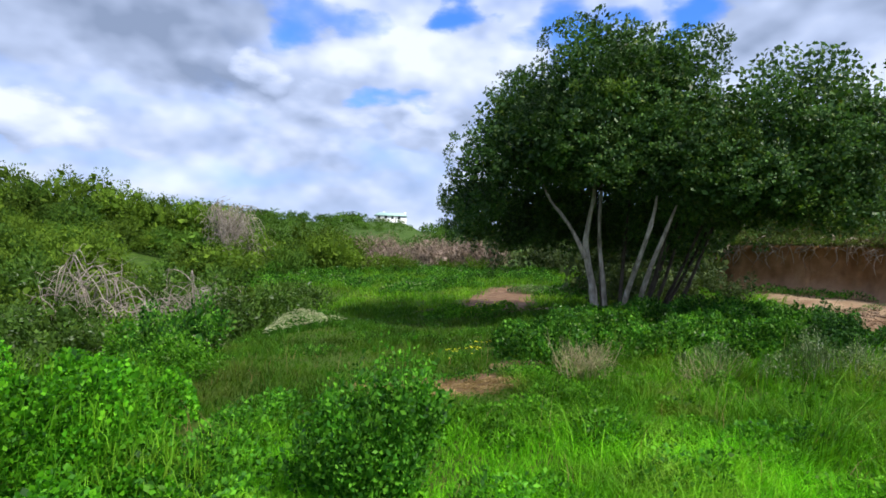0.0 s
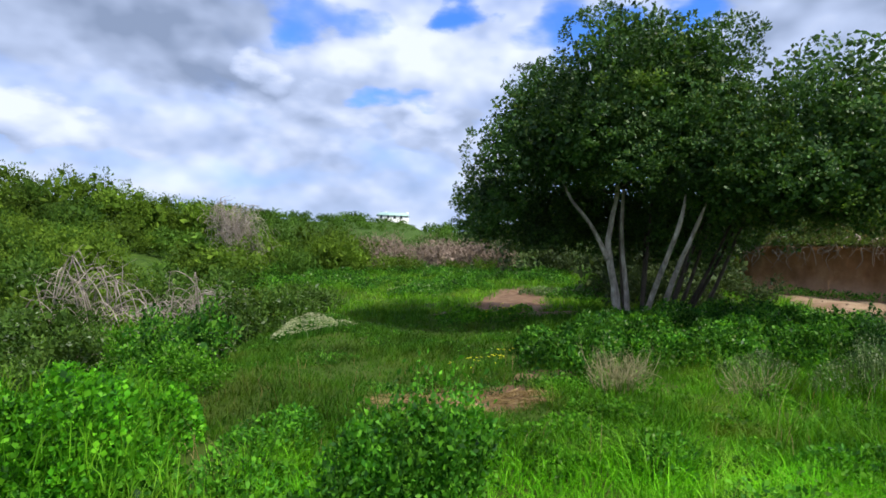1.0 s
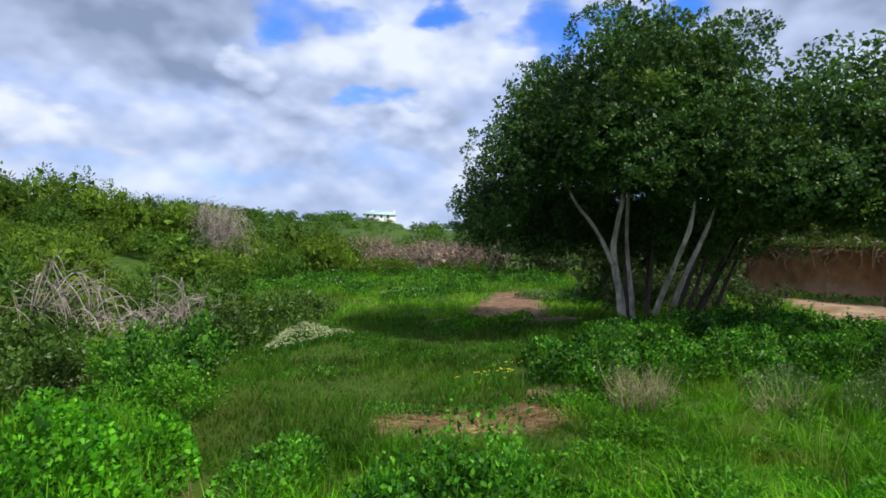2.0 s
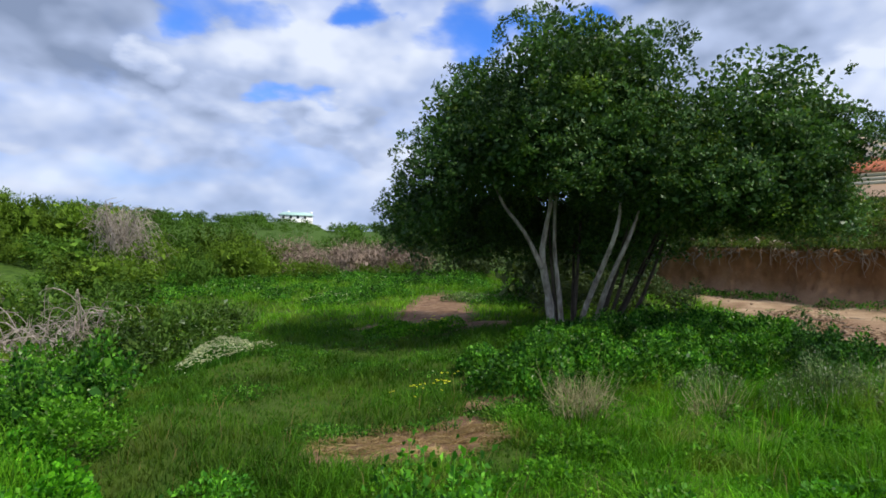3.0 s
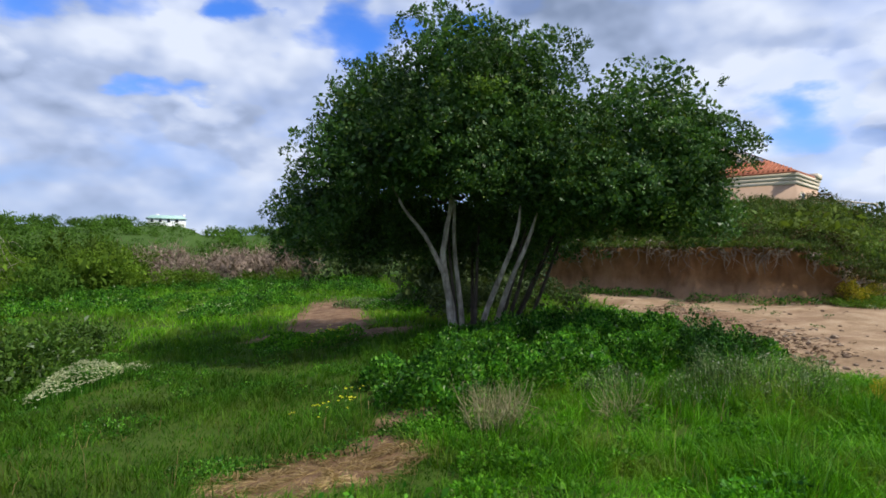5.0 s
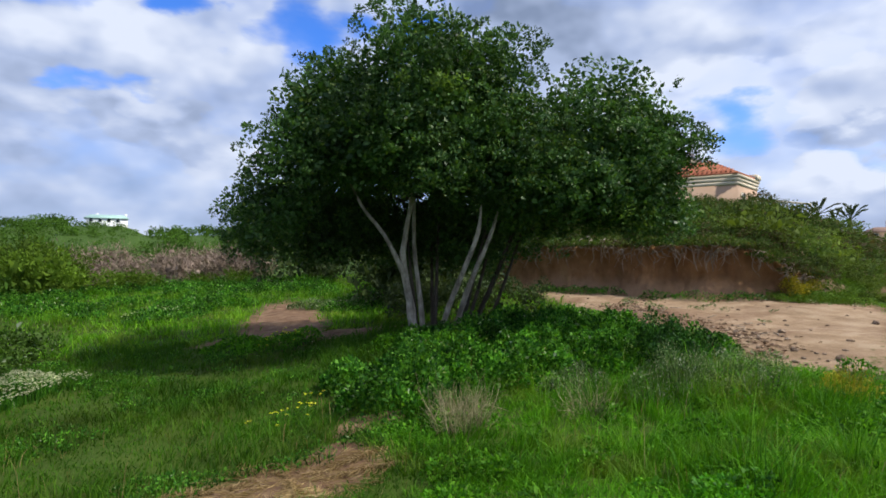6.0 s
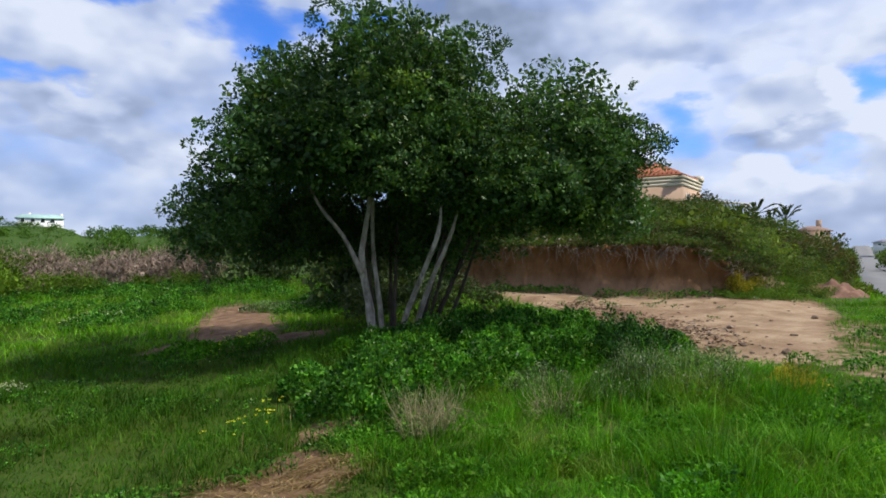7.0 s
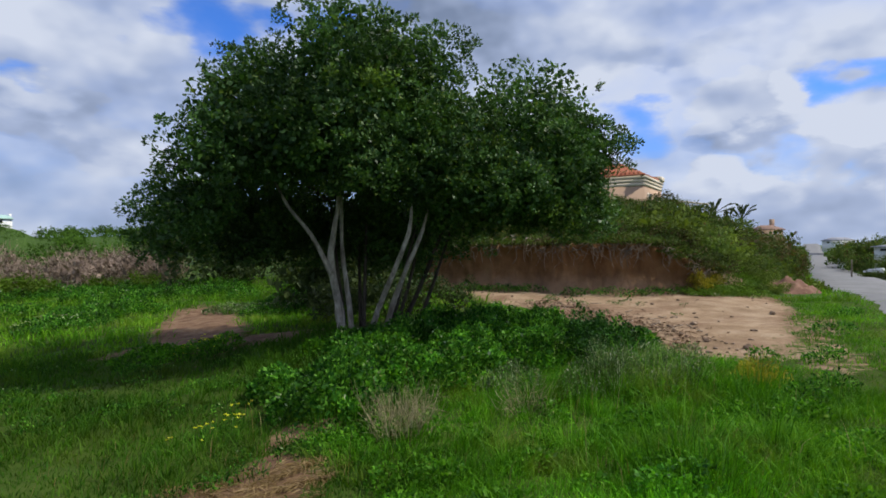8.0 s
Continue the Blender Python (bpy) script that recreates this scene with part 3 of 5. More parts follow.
# the eroded bank behind the sand, a wall of soil that leans and bulges
bank_az = np.linspace(27, 58.8, 140)
rows_n = 12
g = rng(5)
rb0, hb0 = np.interp(bank_az, BANK_AZ, BANK_R), np.interp(bank_az, BANK_AZ, BANK_H)
bv = []
for k in range(rows_n + 1):
    u = k / rows_n
    out = -0.75 * max(0, 0.45 - u) ** 1.5 / 0.3 + 0.10 * u + 0.07 * np.sin(bank_az * 0.9 + 3 * u) + 0.05 * np.sin(bank_az * 2.3 + u * 7) * np.sin(u * 5 + bank_az) + g.normal(0, 0.045, len(bank_az))
    if k == rows_n:
        out = out + 1.1
    rr = rb0 + out - 0.38 - 0.9 * np.exp(-((bank_az - 51.5) / 2.6) ** 2) * max(0, 0.4 - u)
    x = -0.94 + rr * np.sin(np.radians(bank_az))
    y = 2.04 + rr * np.cos(np.radians(bank_az))
    foot = height(-0.94 + (rb0 - 0.5) * np.sin(np.radians(bank_az)), 2.04 + (rb0 - 0.5) * np.cos(np.radians(bank_az)))
    uu = min(u * 1.06, 1.0)
    z = foot - 0.22 + (hb0 + 0.08 + 0.05 * np.sin(bank_az * 1.1) + 0.02 * np.sin(bank_az * 3.7)) * uu
    if k == rows_n:
        z = np.maximum(z - 0.12, height(x, y) - 0.1)
    bv.append(np.stack([x, y, z], 1))
nb = len(bank_az)
bi = np.arange((rows_n + 1) * nb).reshape(rows_n + 1, nb)
bank = tagged(part("bank", quick_mesh("bank", np.concatenate(bv), [np.stack([bi[:-1, :-1], bi[:-1, 1:], bi[1:, 1:], bi[1:, :-1]], -1).reshape(-1, 4)], True), SOIL),
              "eroded reddish-brown earth bank with hanging dry roots", "earth bank", kind="structure")

# the road that runs off over the rise
s_along = np.concatenate([np.linspace(-20, 60, 60), np.linspace(65, 340, 80)])
along, right = np.array([math.sin(radians(65.9)), math.cos(radians(65.9))]), np.array([math.cos(radians(65.9)), -math.sin(radians(65.9))])
def road_side(s):
    """How far the road's middle lies to the right of the walk, s metres ahead; it swings away nearby."""
    return 4.2 + 0.02 * np.maximum(0, 15 - s) ** 2


rp = np.array([-0.94, 2.04]) + s_along[:, None] * along + right * road_side(s_along)[:, None]
rd = unit(np.gradient(rp, axis=0))
rn = np.stack([rd[:, 1], -rd[:, 0]], 1)
rv = []
for off in (-3.5, -2.5, -1.2, 0, 1.2, 2.5, 3.5):
    q = rp + rn * off
    rv.append(np.column_stack([q, height(q[:, 0], q[:, 1]) + (0.05 + 0.04 * (1 - abs(off) / 2.5) + 0.4 * sm(35, 90, s_along) if abs(off) < 3 else -0.35)]))
ri = np.arange(7 * len(rp)).reshape(7, -1)
road = tagged(part("road", quick_mesh("road", np.concatenate(rv), [np.stack([ri[:-1, :-1], ri[1:, :-1], ri[1:, 1:], ri[:-1, 1:]], -1).reshape(-1, 4)], True), ASPHALT),
              "pale worn tar road running over a distant rise", "road", kind="structure")


# ---- the tree ----
def sweep(name, pts, radii, parent, mat, seed, label="", sides=10):
    return part(name, Soup().add(*tube(pts, radii, sides, rng(seed), 0.07)).mesh(name, True), mat, parent, label)


tree = thing("tree", 3.3, 11.1, ground_at(3.3, 11.1), "large dark green multi-stemmed tree with pale grey trunks", "tree")
gz = ground_at(3.3, 11.1) - 0.1
sweep("trunk", [(3.06, 11.2, gz), (2.95, 11.12, 1.1), (2.77, 11.0, 1.82), (2.80, 10.9, 2.4), (2.86, 10.86, 2.9), (2.8, 10.9, 3.9), (2.9, 11.2, 5.2)], [0.092, 0.070, 0.058, 0.042, 0.035, 0.026, 0.012], tree, BARK, 1, "pale grey forked trunk")
sweep("limb", [(2.77, 11.0, 1.62), (2.62, 10.97, 1.90), (2.40, 10.93, 2.26), (2.05, 10.98, 2.70), (1.85, 11.2, 3.2)], [0.050, 0.040, 0.034, 0.028, 0.014], tree, BARK, 2)
sweep("trunk", [(3.27, 11.26, gz), (3.2, 11.27, 1.2), (3.12, 11.3, 1.9), (3.12, 11.35, 2.7), (3.3, 11.7, 4.4)], [0.052, 0.046, 0.040, 0.032, 0.016], tree, BARK, 3)
sweep("trunk", [(3.52, 11.06, gz), (3.53, 10.75, 1.0), (3.56, 10.3, 1.6), (3.61, 9.85, 2.28), (3.72, 9.95, 2.75)], [0.056, 0.048, 0.042, 0.035, 0.016], tree, BARK, 4, "pale leaning trunk")
sweep("trunk", [(3.80, 11.06, gz), (3.85, 10.85, 1.0), (3.9, 10.5, 1.6), (4.0, 10.15, 2.2), (4.2, 10.2, 2.7)], [0.058, 0.050, 0.042, 0.034, 0.016], tree, BARK, 5)
# rear stems of the same tree, their shade painted as darker bark
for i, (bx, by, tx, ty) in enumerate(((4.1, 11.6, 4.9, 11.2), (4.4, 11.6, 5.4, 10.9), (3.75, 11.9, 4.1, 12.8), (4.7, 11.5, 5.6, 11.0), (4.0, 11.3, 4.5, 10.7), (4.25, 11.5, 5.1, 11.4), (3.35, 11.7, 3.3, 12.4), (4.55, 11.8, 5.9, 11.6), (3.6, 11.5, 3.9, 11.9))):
    sweep("trunk", [(bx, by, gz - 0.1), (bx + (tx - bx) * 0.3, by + (ty - by) * 0.3, 1.2), (bx + (tx - bx) * 0.6, by + (ty - by) * 0.6, 2.1), (tx, ty, 3.3)], [0.044, 0.034, 0.026, 0.015], tree, BARK_DARK_SHADED, 10 + i)
# inner branches, with the crown's shade in their bark colour too
g = rng(20)
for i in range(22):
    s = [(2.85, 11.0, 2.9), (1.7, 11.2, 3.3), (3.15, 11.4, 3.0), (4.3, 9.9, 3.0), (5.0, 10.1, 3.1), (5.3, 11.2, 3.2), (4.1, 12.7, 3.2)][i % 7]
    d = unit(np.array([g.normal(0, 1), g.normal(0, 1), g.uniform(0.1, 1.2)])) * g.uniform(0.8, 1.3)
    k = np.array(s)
    sweep("branch", [k, k + d * 0.35 + g.normal(0, 0.08, 3), k + d * 0.7 + g.normal(0, 0.1, 3) + (0, 0, 0.1), k + d + (0, 0, 0.2)], [0.04, 0.03, 0.02, 0.008], tree, BARK_DARK_SHADED, 40 + i, sides=6)

CROWN_LEFT = [((2.95, 11.50, 4.22), (2.30, 2.40, 1.66)), ((2.77, 10.20, 5.12), (1.14, 1.38, 0.89)), ((3.92, 10.35, 4.98), (0.96, 1.25, 0.88)), ((1.56, 10.94, 4.28), (1.24, 1.27, 0.94)),
              ((1.36, 10.75, 3.42), (1.26, 1.33, 0.76)), ((0.66, 11.34, 2.65), (0.78, 1.00, 0.52)), ((2.63, 9.95, 4.02), (1.15, 1.00, 1.08)), ((1.80, 10.2, 3.62), (0.97, 0.90, 0.68)),
              ((2.75, 9.6, 3.2), (0.48, 0.50, 0.36)), ((1.35, 13.4, 2.5), (1.5, 1.2, 0.95)), ((2.2, 13.2, 3.0), (1.6, 1.3, 1.25)), ((2.6, 13.4, 2.6), (1.2, 1.0, 0.9)), ((1.75, 12.2, 2.05), (0.55, 0.5, 0.45)), ((4.75, 10.7, 4.15), (1.0, 1.0, 0.95)), ((3.1, 13.3, 2.35), (1.5, 0.9, 0.95)), ((4.2, 13.0, 2.3), (1.2, 0.9, 1.0))]
CROWN_RIGHT = [((5.98, 9.72, 4.34), (1.54, 1.45, 1.22)), ((5.97, 9.30, 3.66), (1.16, 1.10, 1.11)), ((4.52, 9.88, 3.54), (1.25, 1.30, 1.06)), ((6.02, 8.90, 3.25), (0.86, 0.90, 0.77)),
               ((5.39, 8.91, 3.01), (1.06, 0.90, 0.68)), ((4.42, 9.49, 2.96), (0.77, 0.80, 0.63)), ((5.97, 10.26, 3.16), (1.35, 1.40, 1.06)), ((5.00, 11.81, 3.06), (1.74, 1.70, 1.54)), ((6.40, 9.44, 2.82), (0.87, 0.90, 0.58)),
               ((4.81, 12.29, 2.05), (1.25, 1.0, 0.85)),
               ((5.00, 10.26, 2.63), (1.16, 1.00, 0.48)), ((5.77, 9.59, 2.72), (0.96, 0.80, 0.43)),
               ((4.04, 9.40, 3.40), (0.72, 0.60, 0.63)), ((3.65, 9.88, 4.02), (0.77, 0.70, 0.77)), ((3.55, 9.97, 3.16), (0.53, 0.50, 0.39)), ((6.42, 8.55, 3.56), (0.32, 0.34, 0.27)), ((6.25, 8.72, 2.58), (0.68, 0.60, 0.39))]

# where sprigs catch the light, shown by their leaf colour
LIT_SPRIGS = [(2.68, 9.3, 4.3), (2.4, 9.95, 3.9), (2.35, 10.05, 3.0), (2.45, 10.0, 3.4), (5.75, 8.85, 3.45), (5.55, 8.62, 2.72), (5.9, 8.6, 2.7), (4.85, 8.95, 3.45), (4.15, 9.4, 3.05), (2.95, 9.8, 3.7), (1.15, 10.55, 4.2), (4.45, 9.4, 2.7)]


def clumps(lobes, per, g, low=0.26, high=0.46):
    """Breaks round lobes up into many small clumps over their skins."""
    made = []
    for c, r in lobes:
        c, r = np.array(c), np.array(r)
        n = max(4, int(per * (r[0] * r[1] + r[0] * r[2] + r[1] * r[2]) / 3))
        for d in ball_points(n, g, -0.85):
            k = g.uniform(low, high)
            made.append((tuple(c + d * np.maximum(r - k * g.uniform(0.55, 1.0), 0.05)), (k * g.uniform(0.9, 1.3), k * g.uniform(0.9, 1.3), k * g.uniform(0.85, 1.15))))
    return made


g = rng(31)
for side, label in ((CROWN_LEFT, ""), (CROWN_RIGHT, "rounded lower crown leaning over the weeds")):
    crown = lobes_cloud(Soup(), clumps(side, 6.2, g, 0.34, 0.68), 150, 19, 0.062, 0.58, g, tuft=0.085, ragged=0.04, inner=0.05)
    for c, r in side:
        area = (r[0] * r[1] + r[0] * r[2] + r[1] * r[2]) / 3
        d = ball_points(int(1700 * area), g, -0.85)
        pos = np.array(c) + d * np.array(r) * (0.35 + 0.5 * g.random((len(d), 1)))
        crown.add(*leaves(pos, g.normal(size=(len(d), 3)), 0.11 * g.uniform(0.7, 1.2, len(d)), 0.6, g))
    part("crown", crown.mesh("crown"), LEAF_TREE, tree, label)
lit_tufts = Soup()
for c in LIT_SPRIGS:
    lobes_cloud(lit_tufts, [(tuple(np.array(c) + g.normal(0, 0.16, 3)), (g.uniform(0.16, 0.3), g.uniform(0.16, 0.3), g.uniform(0.12, 0.26))) for k in range(4)], 90, 16, 0.06, 0.6, g, tuft=0.12)
part("young_foliage", lit_tufts.mesh("young_foliage"), LEAF_LIT_SPRIG, tree, "paler yellow-green sprigs with sunlight painted into the leaves")
# sprays that stand out of the outline, and a bare dead branch in the crown
spray = Soup()
for i in range(46):
    (c, r) = (CROWN_LEFT + CROWN_RIGHT)[i % len(CROWN_LEFT + CROWN_RIGHT)]
    d = ball_points(1, g, -0.2)[0]
    p0 = np.array(c) + d * np.array(r) * 0.9
    p1 = p0 + (d + (0, 0, 0.35)) * g.uniform(0.04, 0.14)
    q = p0 + (p1 - p0) * g.random((24, 1)) + g.normal(0, 0.035, (24, 3))
    spray.add(*leaves(q, unit(np.tile(d, (24, 1))) + g.normal(0, 0.7, (24, 3)), 0.07 * g.uniform(0.7, 1.2, 24), 0.55, g))
part("leaf_spray", spray.mesh("leaf_spray"), LEAF_TREE, tree)
dead = Soup()
for i in range(9):
    p = np.array([3.55, 10.55, 4.65])
    d = unit(np.array([g.normal(0, 0.6), -0.5 + g.normal(0, 0.4), g.uniform(0.0, 0.9)]))
    pts = [p + d * 0.8 * u + g.normal(0, 0.05, 3) * (u > 0) for u in (0, 0.3, 0.6, 1.0)]
    dead.add(*tube(pts, [0.022, 0.016, 0.011, 0.005], 5))
part("dead_branch", dead.mesh("dead_branch", True), TWIG, tree, "bare bleached dead branch")


# ---- shrubs ----
def shrub_mesh(name, seed, tips, leaf_n, leaf_len, ratio=0.55, lobes_n=5, spread=0.55, tuft=0.3):
    """A shrub about 1 m in radius and 1.4 m high, with its foot at the origin."""
    g = rng(seed)
    lobes = [((0, 0, 0.5), (0.8, 0.8, 0.55))]
    for i in range(lobes_n):
        a = i * 2.4 + g.uniform(0, 1)
        lobes.append(((math.cos(a) * spread, math.sin(a) * spread, g.uniform(0.35, 0.95)), (g.uniform(0.35, 0.55), g.uniform(0.35, 0.55), g.uniform(0.3, 0.5))))
    return lobes_cloud(Soup(), lobes, tips, leaf_n, leaf_len, ratio, g, tuft=tuft, core=80, core_len=0.2).mesh(name)


def shrub(x, y, size, tall, mesh, mat, label, group="", name="shrub", category="shrub", turn=0.0, sink=0.1):
    ob = part(name, mesh, mat)
    ob.location = (x, y, ground_at(x, y) - sink * tall)
    ob.rotation_euler = (0, 0, turn)
    ob.scale = (size, size, tall)
    return tagged(ob, label, category, group)


def same_with(mesh, mat):
    m = mesh.copy()
    m.materials.clear()
    m.materials.append(mat)
    return m


SCRUB = [shrub_mesh("scrub", 100 + i, 56, 15, 0.080, 0.45, lobes_n=7, tuft=0.17) for i in range(4)]
for m in SCRUB:
    m.materials.append(LEAF_SCRUB)
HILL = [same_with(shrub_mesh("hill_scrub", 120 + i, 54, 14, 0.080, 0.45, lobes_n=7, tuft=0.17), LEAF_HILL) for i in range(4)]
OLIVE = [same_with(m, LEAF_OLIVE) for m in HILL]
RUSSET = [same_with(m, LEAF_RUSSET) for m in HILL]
DEEP = [same_with(m, LEAF_WOOD) for m in SCRUB]
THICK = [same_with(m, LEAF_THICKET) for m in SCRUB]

g = rng(61)
# olive scrub over the hillside
count = 0
while count < 125:
    az, r = g.uniform(-60, -7.5), 17 + 20 * g.random() ** 1.1
    x, y = r * math.sin(radians(az)), r * math.cos(radians(az))
    if az > -21 and r < 22.5 or r < 20 and az > -26 or az > -11 and r < 25.5:
        continue
    s = g.uniform(0.85, 1.4) * (1 + 0.008 * (r - 17))
    shrub(x, y, s, s * g.uniform(0.8, 1.45), (SCRUB if g.random() < 0.6 else DEEP)[count % 4], LEAF_SCRUB, "olive green rounded scrub bush on the hillside", "hillside scrub", turn=g.uniform(0, 6.3))
    count += 1
for i in range(20):
    az, r = -20 - i * 0.85 + g.normal(0, 0.5), g.uniform(14.8, 19)
    s = g.uniform(0.75, 1.15)
    shrub(r * math.sin(radians(az)), r * math.cos(radians(az)), s, s * g.uniform(0.8, 1.1), (DEEP if i % 3 else SCRUB)[i % 4], LEAF_SCRUB, "olive green rounded scrub bush on the hillside", "hillside scrub", turn=g.uniform(0, 6.3))
# a few taller crowns along the skyline
for az, r, s in ((-35.5, 36, 2.2), (-33.5, 35, 2.45), (-32, 36, 2.1), (-38, 36, 2.15), (-28.5, 34, 1.95), (-26.8, 34, 2.1), (-24.0, 34, 2.25), (-22.5, 34, 2.45), (-21.0, 34, 2.2), (-30, 36, 1.9), (-41, 37, 2.1), (-45, 37, 2.1)):
    x, y = r * math.sin(radians(az)), r * math.cos(radians(az))
    shrub(x, y, s, s * 1.05, SCRUB[int(r) % 4], LEAF_SCRUB, "taller round olive green bush on the hill crest", "hillside scrub", turn=g.uniform(0, 6.3))
# dark scrub on the rise behind the bank
count = 0
while count < 105:
    az, d = g.uniform(20, 64), 0.5 + 11 * g.random() ** 1.2
    r = float(np.interp(az, BANK_AZ, BANK_R)) + d
    x, y = polar(az, r)
    if az > 62 and r < 30 or (r > 40 and az > 63.5):
        continue
    s = g.uniform(0.6, 1.5)
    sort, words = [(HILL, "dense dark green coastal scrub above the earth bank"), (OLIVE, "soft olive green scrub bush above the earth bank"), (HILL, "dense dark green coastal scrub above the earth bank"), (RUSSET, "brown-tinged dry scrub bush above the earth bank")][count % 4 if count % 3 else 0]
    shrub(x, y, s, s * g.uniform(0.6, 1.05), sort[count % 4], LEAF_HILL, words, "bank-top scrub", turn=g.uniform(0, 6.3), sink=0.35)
    count += 1
# the scrub further up the rise, one mass
slope = Soup()
n = 0
while n < 170:
    az, d = g.uniform(24, 65), g.uniform(9, 34)
    x, y = polar(az, float(np.interp(az, BANK_AZ, BANK_R)) + d)
    if az > 63 and d > 22 or 46 < az < 57 and d > 25 or 54.5 < az < 60 and d > 18:
        continue
    s = g.uniform(0.7, 1.5) * (0.62 if d > 16 else 1.0)
    z = ground_at(x, y)
    lobes_cloud(slope, [((x, y, z + 0.2 * s), (s, s, 0.5 * s)), ((x + g.normal(0, 0.5) * s, y + g.normal(0, 0.5) * s, z + 0.35 * s), (0.6 * s, 0.6 * s, 0.4 * s))], 46, 10, 0.095, 0.5, g, tuft=0.18, core=30, core_len=0.3)
    n += 1
tagged(part("slope_scrub", slope.mesh("slope_scrub"), LEAF_HILL), "dense dark green coastal scrub covering the rise", "scrub", kind="stuff")


def crest_shrub(az, r, el, wide, sort, words):
    """A bush whose top stands at the elevation given, seen from the walk's end."""
    x, y = polar(az, r)
    tall = max(0.4, (2.04 + r * math.tan(radians(el)) - ground_at(x, y)) / 1.02)
    return shrub(x, y, wide, tall, sort[int(az * 3) % 4], LEAF_HILL, words, "rise bushes", turn=az * 2.1, sink=0.08)


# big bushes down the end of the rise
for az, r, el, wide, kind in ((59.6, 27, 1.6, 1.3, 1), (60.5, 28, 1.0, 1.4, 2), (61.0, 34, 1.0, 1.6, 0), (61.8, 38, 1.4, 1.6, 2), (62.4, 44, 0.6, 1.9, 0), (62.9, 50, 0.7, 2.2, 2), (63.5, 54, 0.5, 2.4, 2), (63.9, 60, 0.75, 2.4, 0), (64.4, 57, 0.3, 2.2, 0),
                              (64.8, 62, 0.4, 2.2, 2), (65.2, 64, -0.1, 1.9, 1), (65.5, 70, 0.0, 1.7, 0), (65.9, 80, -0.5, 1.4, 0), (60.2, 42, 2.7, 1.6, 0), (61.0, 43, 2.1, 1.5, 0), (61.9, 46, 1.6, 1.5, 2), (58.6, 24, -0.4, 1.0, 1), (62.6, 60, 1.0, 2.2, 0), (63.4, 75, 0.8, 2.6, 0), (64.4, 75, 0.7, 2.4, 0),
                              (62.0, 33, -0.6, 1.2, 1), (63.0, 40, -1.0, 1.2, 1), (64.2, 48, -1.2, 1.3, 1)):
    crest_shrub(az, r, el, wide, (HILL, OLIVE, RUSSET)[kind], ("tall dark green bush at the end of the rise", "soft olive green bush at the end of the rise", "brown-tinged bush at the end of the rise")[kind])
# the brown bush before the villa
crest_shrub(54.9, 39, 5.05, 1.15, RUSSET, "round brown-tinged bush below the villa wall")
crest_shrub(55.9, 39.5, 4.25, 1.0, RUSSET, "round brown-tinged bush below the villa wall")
# the thicket behind the tree, its shade painted in as darker leaves
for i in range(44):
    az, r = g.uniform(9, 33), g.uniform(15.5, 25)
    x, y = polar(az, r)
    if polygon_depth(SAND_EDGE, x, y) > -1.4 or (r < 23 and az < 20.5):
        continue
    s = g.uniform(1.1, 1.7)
    shrub(x, y, s, s * 1.25, THICK[i % 4], LEAF_THICKET, "thicket bush behind the tree with shade painted into dark leaves", "thicket", turn=g.uniform(0, 6.3))

# low bushes close behind the stems, shade again put into their leaf colour
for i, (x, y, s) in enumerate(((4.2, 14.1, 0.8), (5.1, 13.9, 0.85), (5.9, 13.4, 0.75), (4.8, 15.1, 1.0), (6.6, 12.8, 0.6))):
    shrub(x, y, s, s * 1.1, THICK[i % 4], LEAF_THICKET, "thicket bush behind the tree with shade painted into dark leaves", "thicket", turn=i * 1.9)

# far woods: one mass of crowns to the ridge
woods = Soup()
g = rng(77)
n = 0
while n < 640:
    az, r = g.uniform(-46, 34), 31 + 130 * g.random() ** 0.75
    if r < 36 and not (-18 < az < 8) or az < -26 and r > 60:
        continue
    x, y = polar(az, r)
    s = g.uniform(0.75, 1.25) * (1 + (r - 30) * 0.007)
    z = ground_at(x, y)
    if abs(az + 4.8) < 2.8 and r > 60:
        if r > 150:
            continue
        s *= 0.5
    lobes = [((x, y, z + 0.4 * s), (s * 1.2, s * 1.2, 0.7 * s)), ((x + g.normal(0, 0.5) * s, y + g.normal(0, 0.5) * s, z + 0.8 * s), (0.6 * s, 0.6 * s, 0.5 * s))]
    lobes_cloud(woods, lobes, (36 if r < 80 else 17) / s ** 2, 8, (0.095 if r < 80 else 0.17) * s, 0.55, g, tuft=0.2 * s, core=16 / s ** 2, core_len=0.36 * s)
    n += 1
tagged(part("far_woods", woods.mesh("far_woods"), LEAF_WOOD), "distant green coastal woodland covering the ridge", "woodland", kind="stuff")


# ---- dead growth ----
def twiggy(name, seed, n, size, tall, lean=(0, 0, 0), radius=0.012, crook=0.12, forks=2):
    """A tangle of crooked bare branches from the origin."""
    g = rng(seed)
    s = Soup()
    for i in range(n):
        a = g.uniform(0, 2 * math.pi)
        foot = np.array([math.cos(a), math.sin(a), 0]) * size * g.uniform(0, 0.55)
        end = foot + np.array([math.cos(a) * size * g.uniform(0.1, 0.7), math.sin(a) * size * g.uniform(0.1, 0.7), tall * g.uniform(0.45, 1.0)]) + np.array(lean) * g.uniform(0.4, 1)
        pts = [foot + (end - foot) * u + g.normal(0, crook, 3) * size * (u > 0) for u in (0, 0.33, 0.66, 1)]
        w = radius * g.uniform(0.6, 1.5)
        s.add(*tube(pts, [w, w * 0.8, w * 0.55, w * 0.2], 5))
        for k in range(forks):
            j = g.integers(1, 3)
            e = pts[j] + unit(end - foot + g.normal(0, 0.7, 3) * size) * tall * g.uniform(0.2, 0.45)
